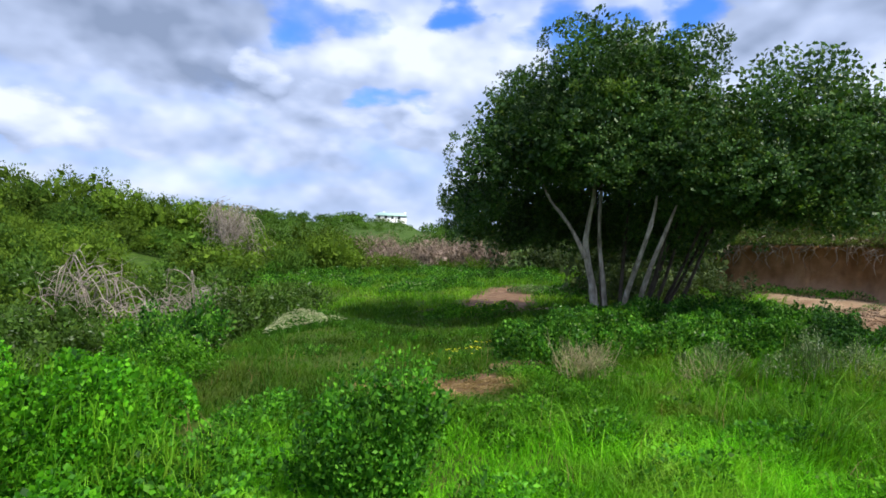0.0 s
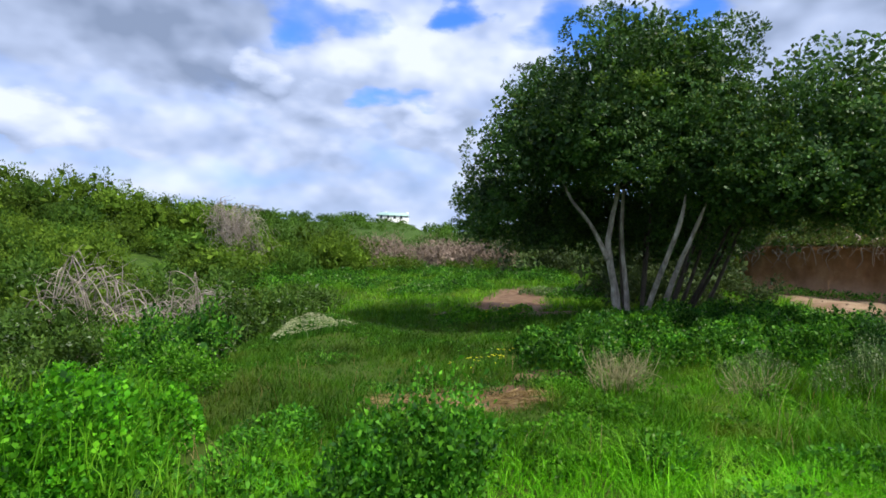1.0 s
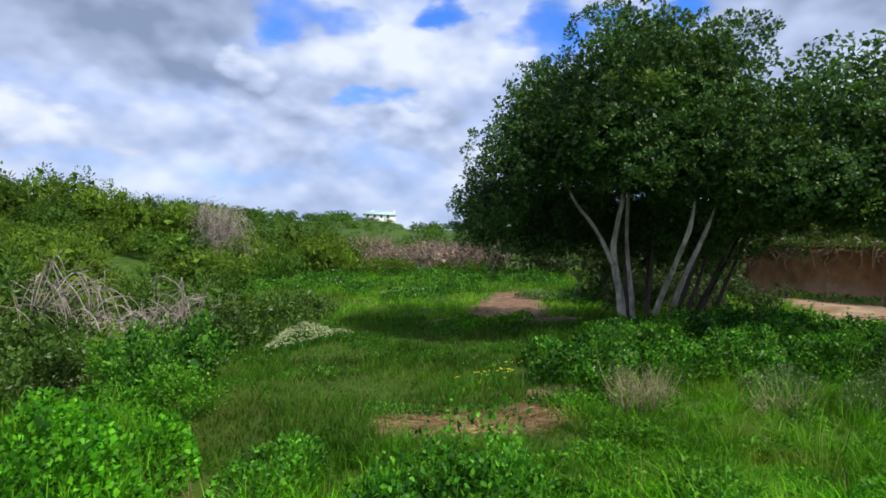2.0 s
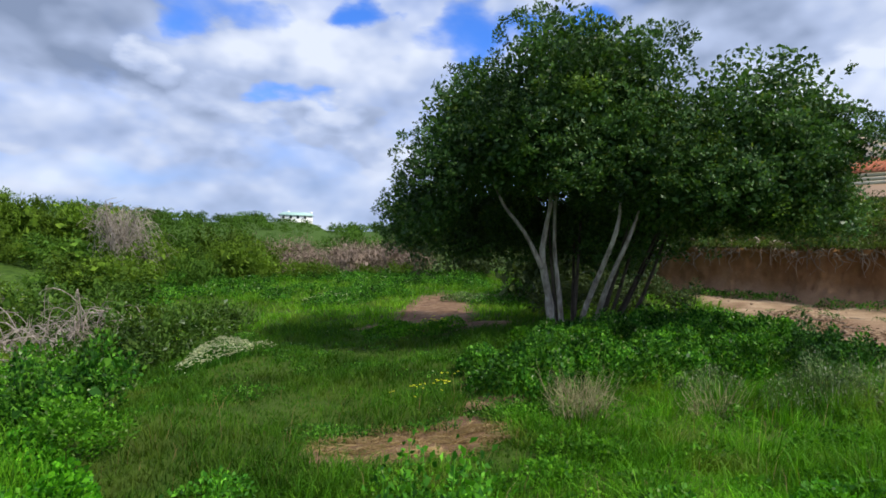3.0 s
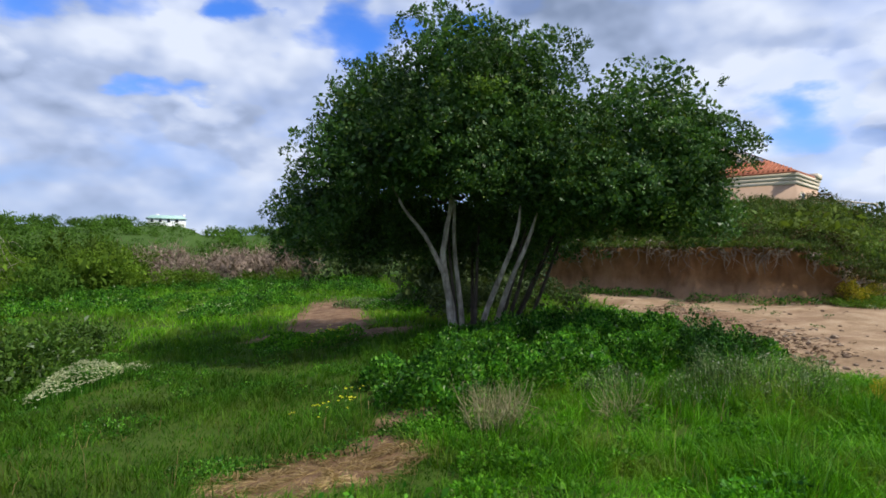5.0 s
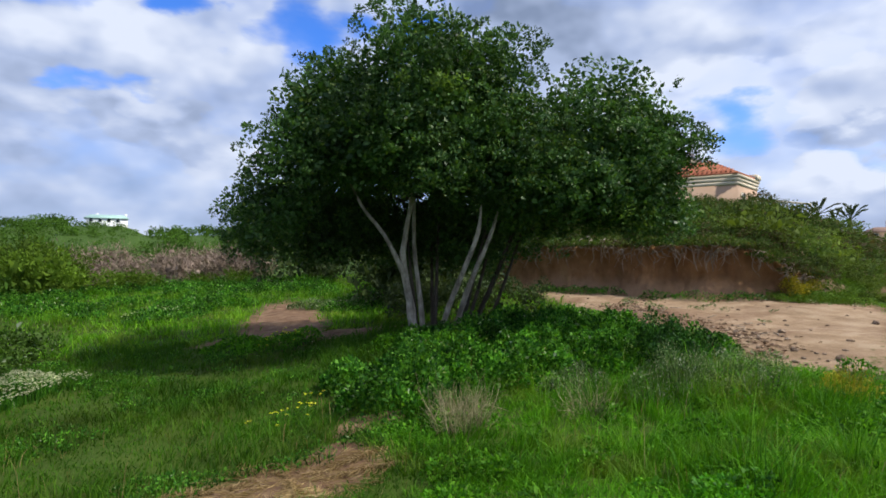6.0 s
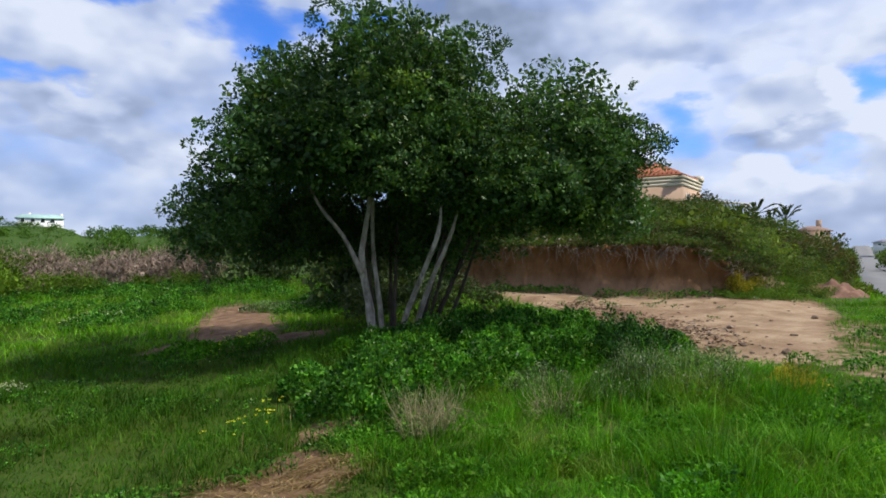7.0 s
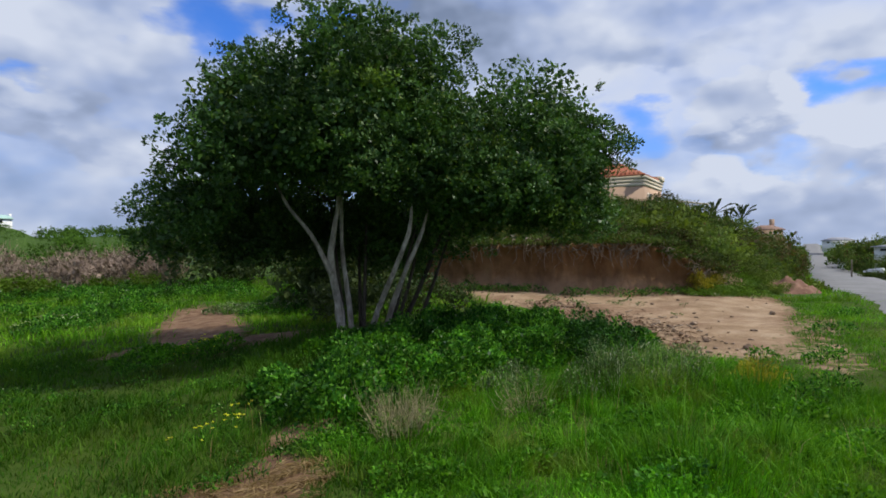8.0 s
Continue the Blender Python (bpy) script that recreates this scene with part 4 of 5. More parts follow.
            s.add(*tube([pts[j], (pts[j] + e) / 2 + g.normal(0, 0.05, 3) * size, e], [w * 0.5, w * 0.35, w * 0.12], 4))
    return s.mesh(name, True)


def dead_bush(name, x, y, mesh, mat, label, category, z=None, group=""):
    ob = part(name, mesh, mat)
    ob.location = (x, y, ground_at(x, y) - 0.05 if z is None else z)
    return tagged(ob, label, category, group)


def brushwood(name, seed, n, rx, ry, tall, radius):
    """A heap of arched bare boughs that lie across one another, with side twigs."""
    g = rng(seed)
    s = Soup()
    for i in range(n):
        a, q = g.uniform(0, 6.28), math.sqrt(g.random())
        p = np.array([math.cos(a) * q * rx, math.sin(a) * q * ry, tall * (1 - q * q) * g.uniform(0.05, 0.75)])
        h = g.normal(0, 0.9) + (0 if g.random() < 0.6 else math.pi)
        d = np.array([math.cos(h), 0.5 * math.sin(h), 0])
        L, arch = g.uniform(0.35, 1.0), g.uniform(0.1, 0.55) * tall
        w = radius * g.uniform(0.5, 1.5)
        pts = [p - d * L, p - d * L * 0.4 + (0, 0, arch) + g.normal(0, 0.08, 3), p + d * L * 0.35 + (0, 0, arch * g.uniform(0.5, 1.4)) + g.normal(0, 0.1, 3), p + d * L + (0, 0, arch * g.uniform(-0.6, 1.6)) + g.normal(0, 0.12, 3)]
        s.add(*tube(pts, [w, w * 0.85, w * 0.6, w * 0.2], 5))
        for k in (1, 2, 2, 3, 3):
            e = pts[k] + unit(g.normal(0, 1, 3) + (0, 0, 0.3)) * g.uniform(0.12, 0.5)
            s.add(*tube([pts[k], (pts[k] + e) / 2 + g.normal(0, 0.05, 3), e], [w * 0.45, w * 0.3, w * 0.1], 4))
    return s.mesh(name, True)


dead_bush("dead_bush", -6.8, 13.4, brushwood("dead_bush", 201, 130, 1.5, 1.2, 1.35, 0.014), TWIG, "tangled bleached dead bush in the hollow", "dead bush")
dead_bush("dead_bush", -8.7, 14.2, brushwood("dead_bush", 202, 70, 1.0, 1.0, 2.3, 0.013), TWIG, "bare grey dead bush beside living scrub", "dead bush")
dead_bush("dead_bush", -6.3, 14.9, brushwood("dead_bush", 203, 75, 0.9, 0.9, 1.8, 0.013), TWIG, "low bleached dead branches in the hollow", "dead bush")
g = rng(204)
soup = Soup()
for i in range(95):
    a = g.uniform(0, 6.28)
    d = np.array([math.cos(a), math.sin(a), 0])
    reach, high = g.uniform(0.4, 1.3), g.uniform(1.6, 3.0)
    end = d * reach + (0.35 if d[0] > 0 else 0.0, 0, 0) + (0, 0, high - g.uniform(0.2, 1.6) * (1.3 if d[0] > 0 else 0.5))
    pts = [np.array([0.0, 0, 0.9]) + g.normal(0, 0.1, 3), d * reach * 0.45 + (0, 0, high * 0.8) + g.normal(0, 0.12, 3), d * reach * 0.85 + (0, 0, high) + g.normal(0, 0.12, 3), end + g.normal(0, 0.15, 3)]
    soup.add(*tube(pts, [0.018, 0.013, 0.009, 0.004], 5))
    for k in (1, 2, 2, 3, 3):
        e = pts[k] + unit(g.normal(0, 1, 3) + (0.5, 0, -0.6)) * g.uniform(0.25, 0.7)
        soup.add(*tube([pts[k], (pts[k] + e) / 2 + g.normal(0, 0.06, 3), e], [0.009, 0.007, 0.003], 4))
soup.add(*tube([(0, 0, -0.2), (0.05, 0, 0.6), (0, 0.05, 1.3)], [0.10, 0.08, 0.06], 8))
dead_bush("dead_tree", -9.2, 24.4, soup.mesh("dead_tree", True), TWIG, "grey leafless dead tree leaning over the scrub", "dead tree")

BRUSH = shrub_mesh("dead_brush", 140, 60, 14, 0.16, 0.12, tuft=0.4)
BRUSH.materials.append(LEAF_BROWN)
g = rng(88)
for i in range(17):
    az, r = -8.5 + i * 0.88 + g.normal(0, 0.5), g.uniform(27.0, 32)
    x, y = r * math.sin(radians(az)), r * math.cos(radians(az))
    s = g.uniform(0.8, 1.4)
    shrub(x, y, s, s * g.uniform(1.0, 1.6), BRUSH, LEAF_BROWN, "brown leafless brush at the edge of the field", "brown brush", name="dead_brush", category="dead brush", turn=g.uniform(0, 6.3))
# green bushes that stand between the brown ones
for i, (az, r, s) in enumerate(((-6.5, 26.6, 0.75), (-4.8, 27.2, 0.9), (-3.4, 26.4, 0.7), (0.5, 27.4, 0.8), (3.5, 26.8, 0.7), (-9.3, 26.0, 0.9))):
    x, y = r * math.sin(radians(az)), r * math.cos(radians(az))
    shrub(x, y, s, s * 0.9, SCRUB[i % 4], LEAF_SCRUB, "low olive green bush at the edge of the field", "field edge bushes", turn=i * 1.3)


# ---- plants near the walk ----
def leafy_patch(name, mounds, per_m2, leaf_len, ratio, mat, seed, label, category="weeds", stems=0.15, kind="stuff", up=0.5, grass=0):
    """Broad-leaved weeds over low mounds (x, y, rx, ry, height, turn), leaves on many short stalks."""
    g = rng(seed)
    s = Soup()
    for x, y, rx, ry, tall, turn, *base in mounds:
        n = int(per_m2 * rx * ry * math.pi)
        a, q = g.uniform(0, 2 * math.pi, n), np.sqrt(g.random(n))
        u, v = np.cos(a) * q * rx, np.sin(a) * q * ry
        c, w = math.cos(radians(turn)), math.sin(radians(turn))
        px, py = x + u * c - v * w, y + u * w + v * c
        bumpy = 0.64 + 0.34 * np.sin(px * 5.1 + seed) * np.sin(py * 4.3 + px) + 0.22 * np.sin(px * 12.0 + 2 * np.sin(py * 3)) * np.sin(py * 11.0)
        top = tall * np.sqrt(np.clip(1 - q ** 2.6, 0.02, 1)) * bumpy
        depth = 1 - 0.75 * g.random(n) ** 2.2
        floor = height(px, py) if not base else np.full(n, base[0])
        pz = floor + top * depth + 0.02
        way = np.stack([np.cos(a) * 0.5, np.sin(a) * 0.5, np.full(n, up)], 1) + g.normal(0, 0.6, (n, 3))
        s.add(*leaves(np.stack([px, py, pz], 1), way, leaf_len * g.uniform(0.55, 1.3, n), ratio, g))
        m = int(n * stems)
        k = g.integers(0, n, m)
        foot = np.stack([px[k], py[k], floor[k]], 1)
        s.add(*blades(foot, g.normal(0, 0.18, (m, 3)) * (1, 1, 0), top[k] * g.uniform(0.8, 1.3, m) + 0.05, 0.008, g))
    ob = tagged(part(name, s.mesh(name), mat), label, category, kind=kind)
    if grass:
        # blades of grass that grow up through the weeds
        s = Soup()
        for x, y, rx, ry, tall, turn in mounds:
            n = int(grass * rx * ry * math.pi)
            a, q = g.uniform(0, 2 * math.pi, n), np.sqrt(g.random(n)) * 1.05
            px, py = x + np.cos(a) * q * rx, y + np.sin(a) * q * ry
            patch = np.sin(px * 3.1 + 1.0) * np.sin(py * 2.7 + px) + g.normal(0, 0.35, n) > 0.0
            px, py, q = px[patch], py[patch], q[patch]
            n = len(px)
            foot = np.stack([px, py, height(px, py) + tall * np.sqrt(np.clip(1 - q ** 2.6, 0.02, 1)) * 0.55], 1)
            s.add(*blades(foot, g.normal(0, 0.5, (n, 3)) * (1, 1, 0), g.uniform(0.14, 0.34, n) * (0.6 + 0.5 * tall), 0.008 * g.uniform(0.6, 1.2, n), g))
        part("grass_blades", s.mesh("grass_blades"), GRASS, ob)
    return ob


# the tall weedy bush that the walk passes
g = rng(301)
weed_bush = thing("weed_bush", -0.42, 3.62, ground_at(-0.42, 3.62), "upright leafy green weed bush in long grass", "bush")
for i in range(110):
    a, q = g.uniform(0, 6.28), math.sqrt(g.random())
    foot = np.array([-0.42 + math.cos(a) * q * 0.30, 3.62 + math.sin(a) * q * 0.30, 0.0])
    foot[2] = ground_at(foot[0], foot[1])
    tip = np.array([-0.42 + math.cos(a) * q * 0.54, 3.62 + math.sin(a) * q * 0.50, 0.14 + (0.95 - 0.45 * q ** 2 + 0.16 * math.cos(a) * q) * g.uniform(0.62, 1.08)])
    mid = (foot + tip) / 2 + g.normal(0, 0.03, 3)
    soup = Soup().add(*tube([foot, mid, tip], [0.006, 0.005, 0.002], 4))
    n = 105
    u = g.random(n) ** 0.6
    p = foot + (tip - foot) * u[:, None] + g.normal(0, 0.045, (n, 3))
    soup.add(*leaves(p, g.normal(0, 0.8, (n, 3)) + unit(tip - foot) * 0.5 + (0, 0, 0.3), 0.044 * g.uniform(0.5, 1.25, n), 0.58, g))
    part("sprig", soup.mesh("sprig"), LEAF_SPRIG, weed_bush)

leafy_patch("creeping_weeds", [(-2.85, 3.7, 1.1, 0.9, 0.95, 0), (-3.6, 4.5, 1.1, 1.2, 0.85, 20), (-2.85, 4.9, 0.7, 0.8, 0.6, 0), (-2.3, 2.8, 0.65, 0.5, 0.6, 0), (-3.8, 5.8, 1.0, 0.9, 0.6, 0), (-1.85, 3.5, 0.4, 0.45, 0.45, 0)],
            4600, 0.043, 0.75, LEAF_LUSH, 302, "mass of bright green round-leaved creeping weeds", stems=0.03, up=0.7, grass=420)
leafy_patch("leafy_weeds", [(-1.5, 4.0, 0.5, 0.6, 0.35, 0), (-1.35, 3.2, 0.5, 0.45, 0.3, 0), (1.55, 3.7, 0.4, 0.3, 0.28, 0), (1.35, 4.3, 0.3, 0.3, 0.25, 0), (0.5, 3.4, 0.4, 0.3, 0.3, 0), (2.7, 4.5, 0.4, 0.3, 0.3, 0), (-1.6, 5.1, 0.4, 0.6, 0.35, 0)],
            1300, 0.046, 0.6, LEAF_SPRIG, 303, "scattered leafy green weeds in long grass")
# the weeds round the tree's foot
leafy_patch("tree_weeds", [(1.5, 7.9, 0.72, 0.6, 0.62, 0), (2.4, 8.6, 1.0, 0.7, 0.5, 0), (3.4, 9.6, 1.3, 0.9, 0.46, -10), (4.7, 9.4, 1.2, 0.9, 0.52, 0), (3.2, 8.2, 1.1, 0.7, 0.46, 0),
                           (4.6, 8.3, 1.1, 0.7, 0.55, 0), (5.9, 9.1, 1.1, 0.8, 0.52, 0), (5.4, 10.4, 1.3, 1.0, 0.42, 0), (6.4, 8.0, 0.8, 0.5, 0.46, 0), (1.3, 8.7, 0.5, 0.5, 0.36, 0), (6.9, 11.0, 1.0, 1.0, 0.36, 0)],
            2300, 0.060, 0.60, LEAF_WEED, 304, "dense broad-leaved green weeds under the tree")
leafy_patch("low_plants", [(0.9, 12.2, 0.75, 0.45, 0.28, 0), (0.2, 12.6, 0.6, 0.35, 0.22, 0), (2.6, 10.2, 0.8, 0.45, 0.25, 0)], 1300, 0.055, 0.6, LEAF_BUSH, 305, "low dark green leafy plants in tree shade")
leafy_patch("grey_weeds", [(4.4, 6.6, 0.75, 0.4, 0.5, 0), (5.1, 6.7, 0.6, 0.45, 0.5, 0), (5.5, 6.3, 0.45, 0.35, 0.42, 0), (4.9, 6.0, 0.4, 0.3, 0.36, 0), (3.5, 7.3, 0.5, 0.35, 0.36, 0)], 1700, 0.042, 0.4, LEAF_GREY, 306, "grey-green seeding weeds beside the grass", stems=0.4)
leafy_patch("dark_shrublet", [(5.9, 7.7, 0.5, 0.42, 0.92, 0), (5.5, 7.8, 0.42, 0.36, 0.78, 0), (5.3, 7.5, 0.35, 0.3, 0.62, 0)], 3400, 0.048, 0.6, LEAF_SHRUBLET, 307, "compact dark green shrublet beside the sand", "shrub", kind="")
leafy_patch("ground_creeper", [(4.0, 17.6, 1.3, 0.7, 0.22, 0), (2.9, 18.2, 0.8, 0.5, 0.2, 0)], 900, 0.06, 0.5, LEAF_GREY, 308, "pale grey-green ground creeper in the field")
leafy_patch("ochre_weeds", [(6.0, 5.6, 0.5, 0.32, 0.34, 0), (6.6, 5.9, 0.35, 0.25, 0.28, 0)], 420, 0.045, 0.3, PETAL_ORANGE, 309, "ochre and yellow seeding weeds beside the sand", stems=0.6)
leafy_patch("verge_weeds", [(7.9, 5.7, 0.5, 0.25, 0.24, 10), (7.4, 6.3, 0.3, 0.2, 0.2, 0), (10.2, 6.5, 0.5, 0.3, 0.22, 0), (12.2, 7.1, 0.5, 0.3, 0.22, 0), (5.7, 5.0, 0.3, 0.25, 0.24, 0), (6.5, 5.0, 0.35, 0.25, 0.2, 0)], 900, 0.05, 0.5, LEAF_WEED, 310, "small dark green weeds at the sand's edge")
g = rng(311)
mounds = [(float(x), float(y), float(g.uniform(0.5, 1.1)), float(g.uniform(0.4, 0.7)), float(g.uniform(0.25, 0.5)), 0) for x, y in zip(g.uniform(-8, 5.5, 74), g.uniform(16.5, 27.5, 74)) if oval(x, y, 1.6, 15.8, 0.95, 3.9, -9) < -0.75]
leafy_patch("field_weeds", mounds, 430, 0.08, 0.5, LEAF_WEED, 312, "rank bright green weeds across the field")

# hollow on the left: shrubs of their own
SMALL = [shrub_mesh("small_shrub", 150 + i, 150, 16, 0.075, 0.6, tuft=0.2) for i in range(3)]
MID = [shrub_mesh("soft_shrub", 160 + i, 120, 16, 0.085, 0.5, tuft=0.2) for i in range(2)]
for x, y, s, t, k, mat, label in ((-3.55, 7.7, 0.72, 0.85, 0, LEAF_WEED, "bright leafy green bush at the hollow's edge"), (-2.95, 6.4, 0.5, 0.5, 1, LEAF_BUSH, "small dark leafy bush at the hollow's edge"),
                                  (-4.6, 9.2, 0.85, 1.0, 2, LEAF_BUSH, "dark leafy bush with pale leaf undersides")):
    shrub(x, y, s, t, same_with(SMALL[k], mat), mat, label, name="bush", category="bush")
for x, y, s, t, k in ((-3.9, 11.6, 1.0, 1.05, 0), (-5.0, 12.4, 1.1, 1.1, 1), (-3.2, 13.0, 0.75, 0.75, 1), (-6.0, 11.0, 1.0, 1.05, 0), (-9.5, 12.6, 1.4, 1.3, 1), (-7.6, 11.0, 1.1, 1.1, 0), (-10.5, 15.0, 1.5, 1.5, 0), (-5.6, 16.4, 0.9, 0.8, 1), (-8.2, 16.5, 1.2, 1.2, 1)):
    shrub(x, y, s, t, same_with(MID[k], LEAF_SOFT), LEAF_SOFT, "dull dark green soft bush in the hollow", "hollow bushes", turn=x * 1.7)


def flower_patch(name, x, y, rx, ry, tall, n, size, mat, seed, label, turn=0.0):
    g = rng(seed)
    s = Soup()
    a, q = g.uniform(0, 6.28, n), np.sqrt(g.random(n))
    u, v = np.cos(a) * q * rx, np.sin(a) * q * ry
    c, w = math.cos(radians(turn)), math.sin(radians(turn))
    px, py = x + u * c - v * w, y + u * w + v * c
    pz = height(px, py) + tall * (1 - 0.6 * q ** 2) * g.uniform(0.7, 1.1, n)
    centre = np.stack([px, py, pz], 1)
    for k in range(5):
        b = k * 1.257 + g.uniform(0, 6.28, n)
        way = np.stack([np.cos(b), np.sin(b), np.full(n, 0.45)], 1)
        s.add(*leaves(centre, way, size * g.uniform(0.8, 1.2, n), 0.7, g))
    ob = tagged(part(name, s.mesh(name), mat), label, "flowers", kind="stuff")
    k = np.tile(np.arange(n), 3)
    foot = np.stack([px[k] + g.normal(0, 0.02, n * 3), py[k] + g.normal(0, 0.02, n * 3), height(px[k], py[k])], 1)
    part("stems", Soup().add(*blades(foot, g.normal(0, 0.1, (n * 3, 3)) * (1, 1, 0), np.maximum(pz[k] - foot[:, 2], 0.02), 0.006, g)).mesh("stems"), LEAF_WEED, ob)
    return ob


flower_patch("white_flowers", -2.62, 10.4, 0.80, 0.26, 0.34, 1000, 0.019, PETAL_WHITE, 320, "low white flowering weeds on the brow", 62)
flower_patch("white_flowers", -2.15, 11.1, 0.35, 0.2, 0.22, 110, 0.017, PETAL_WHITE, 321, "low white flowering weeds on the brow", 30)
flower_patch("white_flowers", -1.2, 18.6, 0.8, 0.3, 0.25, 130, 0.025, PETAL_WHITE, 322, "low white flowering weeds in the field")
flower_patch("yellow_flowers", 0.25, 8.0, 0.42, 0.18, 0.2, 16, 0.024, PETAL_YELLOW, 323, "scattered bright yellow flowers in short grass")
flower_patch("yellow_flowers", 0.62, 8.35, 0.18, 0.14, 0.24, 7, 0.022, PETAL_YELLOW, 324, "scattered bright yellow flowers in short grass")
flower_patch("yellow_flowers", 0.95, 12.1, 0.5, 0.2, 0.34, 34, 0.024, PETAL_YELLOW, 325, "yellow flowers over dark leafy plants")
dead_bush("dry_plant", 1.75, 6.85, twiggy("dry_plant", 330, 120, 0.42, 0.55, radius=0.004, crook=0.08, forks=3), LEAF_DRY, "dry straw-coloured twiggy plant among green weeds", "dry plant")
dead_bush("dry_plant", 3.1, 6.5, twiggy("dry_plant", 331, 60, 0.40, 0.42, radius=0.0035, crook=0.08, forks=2), LEAF_DRY, "pale dry stalks in long grass", "dry plant")
# the yellow bush by the bank's end, with its neighbours
yx, yy = 14.1, 11.3
shrub(yx, yy, 0.55, 0.62, same_with(SMALL[0], PETAL_ORANGE), PETAL_ORANGE, "yellow-flowering bush at the end of the bank", name="yellow_bush", category="bush")
for x, y, s in ((15.6, 11.7, 0.6), (16.6, 11.6, 0.7), (17.6, 11.5, 0.6), (15.4, 10.6, 0.35), (16.8, 10.6, 0.4)):
    shrub(x, y, s, s * 0.8, same_with(SMALL[1], LEAF_OLIVE), LEAF_OLIVE, "low olive green bush on the slope beside the sand", "slope bushes", name="bush", category="bush")
# grass strip at the bank's foot
leafy_patch("bank_foot_weeds", [(float(polar(a, np.interp(a, BANK_AZ, BANK_R) - 1.15)[0]), float(polar(a, np.interp(a, BANK_AZ, BANK_R) - 1.15)[1]), w, 0.3, 0.22, -a) for a, w in ((36, 0.9), (39, 1.0), (42, 0.7), (47, 0.5), (51, 0.8), (54.5, 0.5))],
            500, 0.08, 0.35, LEAF_WEED, 333, "low green weeds along the bank's foot")
# overhanging mats along the bank's lip
lip, lip_brown = [], []
for i, a in enumerate(np.arange(26, 60.5, 0.75)):
    r = float(np.interp(a, BANK_AZ, BANK_R))
    top = ground_at(*polar(a, r + 0.75)) - 0.14 + 0.05 * math.sin(i * 1.7)
    for k, tall in ((-0.62 + 0.16 * math.sin(i * 1.3), 0.16 + 0.10 * math.sin(i * 2.3)), (-0.2, 0.3), (0.25, 0.42), (0.75, 0.5)):
        x, y = polar(a, r + k)
        (lip_brown if (i * 3 + int(k * 7)) % 4 == 0 else lip).append((x, y, 0.5, 0.36, tall, -a, top if k < 0.5 else ground_at(x, y)))
leafy_patch("bank_lip_scrub", lip, 330, 0.10, 0.4, LEAF_HILL, 334, "low scrub spilling over the bank's lip")
leafy_patch("bank_lip_brush", lip_brown, 330, 0.11, 0.2, LEAF_RUSSET, 336, "brown dry brush spilling over the bank's lip", stems=0.4)
# the overgrown end of the bank
end_mounds = []
for a in np.arange(53.5, 62.5, 0.8):
    for k in (-0.9, -0.2, 0.5, 1.3):
        if a < 57 and k < -0.3:
            continue
        x, y = polar(a, float(np.interp(a, BANK_AZ, BANK_R)) + k)
        end_mounds.append((x, y, 0.5, 0.42, 0.30, -a))
leafy_patch("bank_end_scrub", end_mounds, 620, 0.065, 0.4, LEAF_SLOPE, 335, "low olive scrub and grass over the bank's end")

# hanging roots, parts of the bank
g = rng(340)
for i in range(170):
    a = g.uniform(31, 59.5)
    r = float(np.interp(a, BANK_AZ, BANK_R)) - 0.50
    tall = float(np.interp(a, BANK_AZ, BANK_H))
    x, y = polar(a, r)
    top = ground_at(*polar(a, r - 0.5)) + tall * g.uniform(0.78, 1.04)
    L = tall * g.uniform(0.05, 0.42)
    t = np.array([math.cos(radians(a)), -math.sin(radians(a)), 0])
    o = -np.array([math.sin(radians(a)), math.cos(radians(a)), 0])
    sgn = g.choice((-1, 1))
    pts = [np.array([x, y, top]) - o * 0.1, np.array([x, y, top + g.uniform(-0.12, 0.12)]) + t * sgn * g.uniform(0.02, 0.2) + o * g.uniform(0.08, 0.25), np.array([x, y, top - L * 0.5]) + t * sgn * g.uniform(0.05, 0.3) + o * 0.16, np.array([x, y, top - L]) + t * sgn * g.uniform(0.0, 0.4) + o * 0.10]
    part("root", Soup().add(*tube(pts, np.array([0.020, 0.017, 0.012, 0.005]) * g.uniform(0.5, 1.3), 4)).mesh("root", True), ROOT, bank)


# ---- stones and sticks on the sand ----
def stone_mesh(name, seed):
    g = rng(seed)
    bm = bmesh.new()
    bmesh.ops.create_icosphere(bm, subdivisions=2, radius=1.0)
    k = g.uniform(0.6, 1.0, 3)
    for v in bm.verts:
        c = v.co
        n = 1 + 0.22 * math.sin(c.x * 3 + seed) * math.sin(c.y * 2.7 + seed) + 0.1 * math.sin(c.z * 5 + c.x * 4)
        v.co = Vector((c.x * k[0] * n, c.y * k[1] * n, max(c.z * 0.55 * k[2] * n, -0.3)))
    me = bpy.data.meshes.new(name)
    bm.to_mesh(me)
    bm.free()
    me.materials.append(STONE)
    return me


def litter_line(y):
    """Where the band of litter runs, inside the sand's near edge."""
    return np.interp(y, (7.4, 8.4, 9.8, 11.8, 13.2), (7.55, 8.0, 8.6, 8.9, 9.2))


STONES = [stone_mesh("stone", 400 + i) for i in range(4)]
g = rng(410)
n = 0
while n < 150:
    x, y = g.uniform(7, 15), g.uniform(6.4, 16)
    band = abs(x - litter_line(y)) < 0.7 and y < 13
    if polygon_depth(SAND_EDGE, x, y) < 0.3 or (not band and g.random() < 0.9):
        continue
    s = g.uniform(0.025, 0.062) * (1.7 if n % 6 == 0 else 1.0)
    ob = part("stone", STONES[n % 4], STONE)
    ob.location, ob.rotation_euler, ob.scale = (x, y, ground_at(x, y) + s * 0.15), (0, 0, g.uniform(0, 6.3)), (s, s * g.uniform(0.7, 1.2), s)
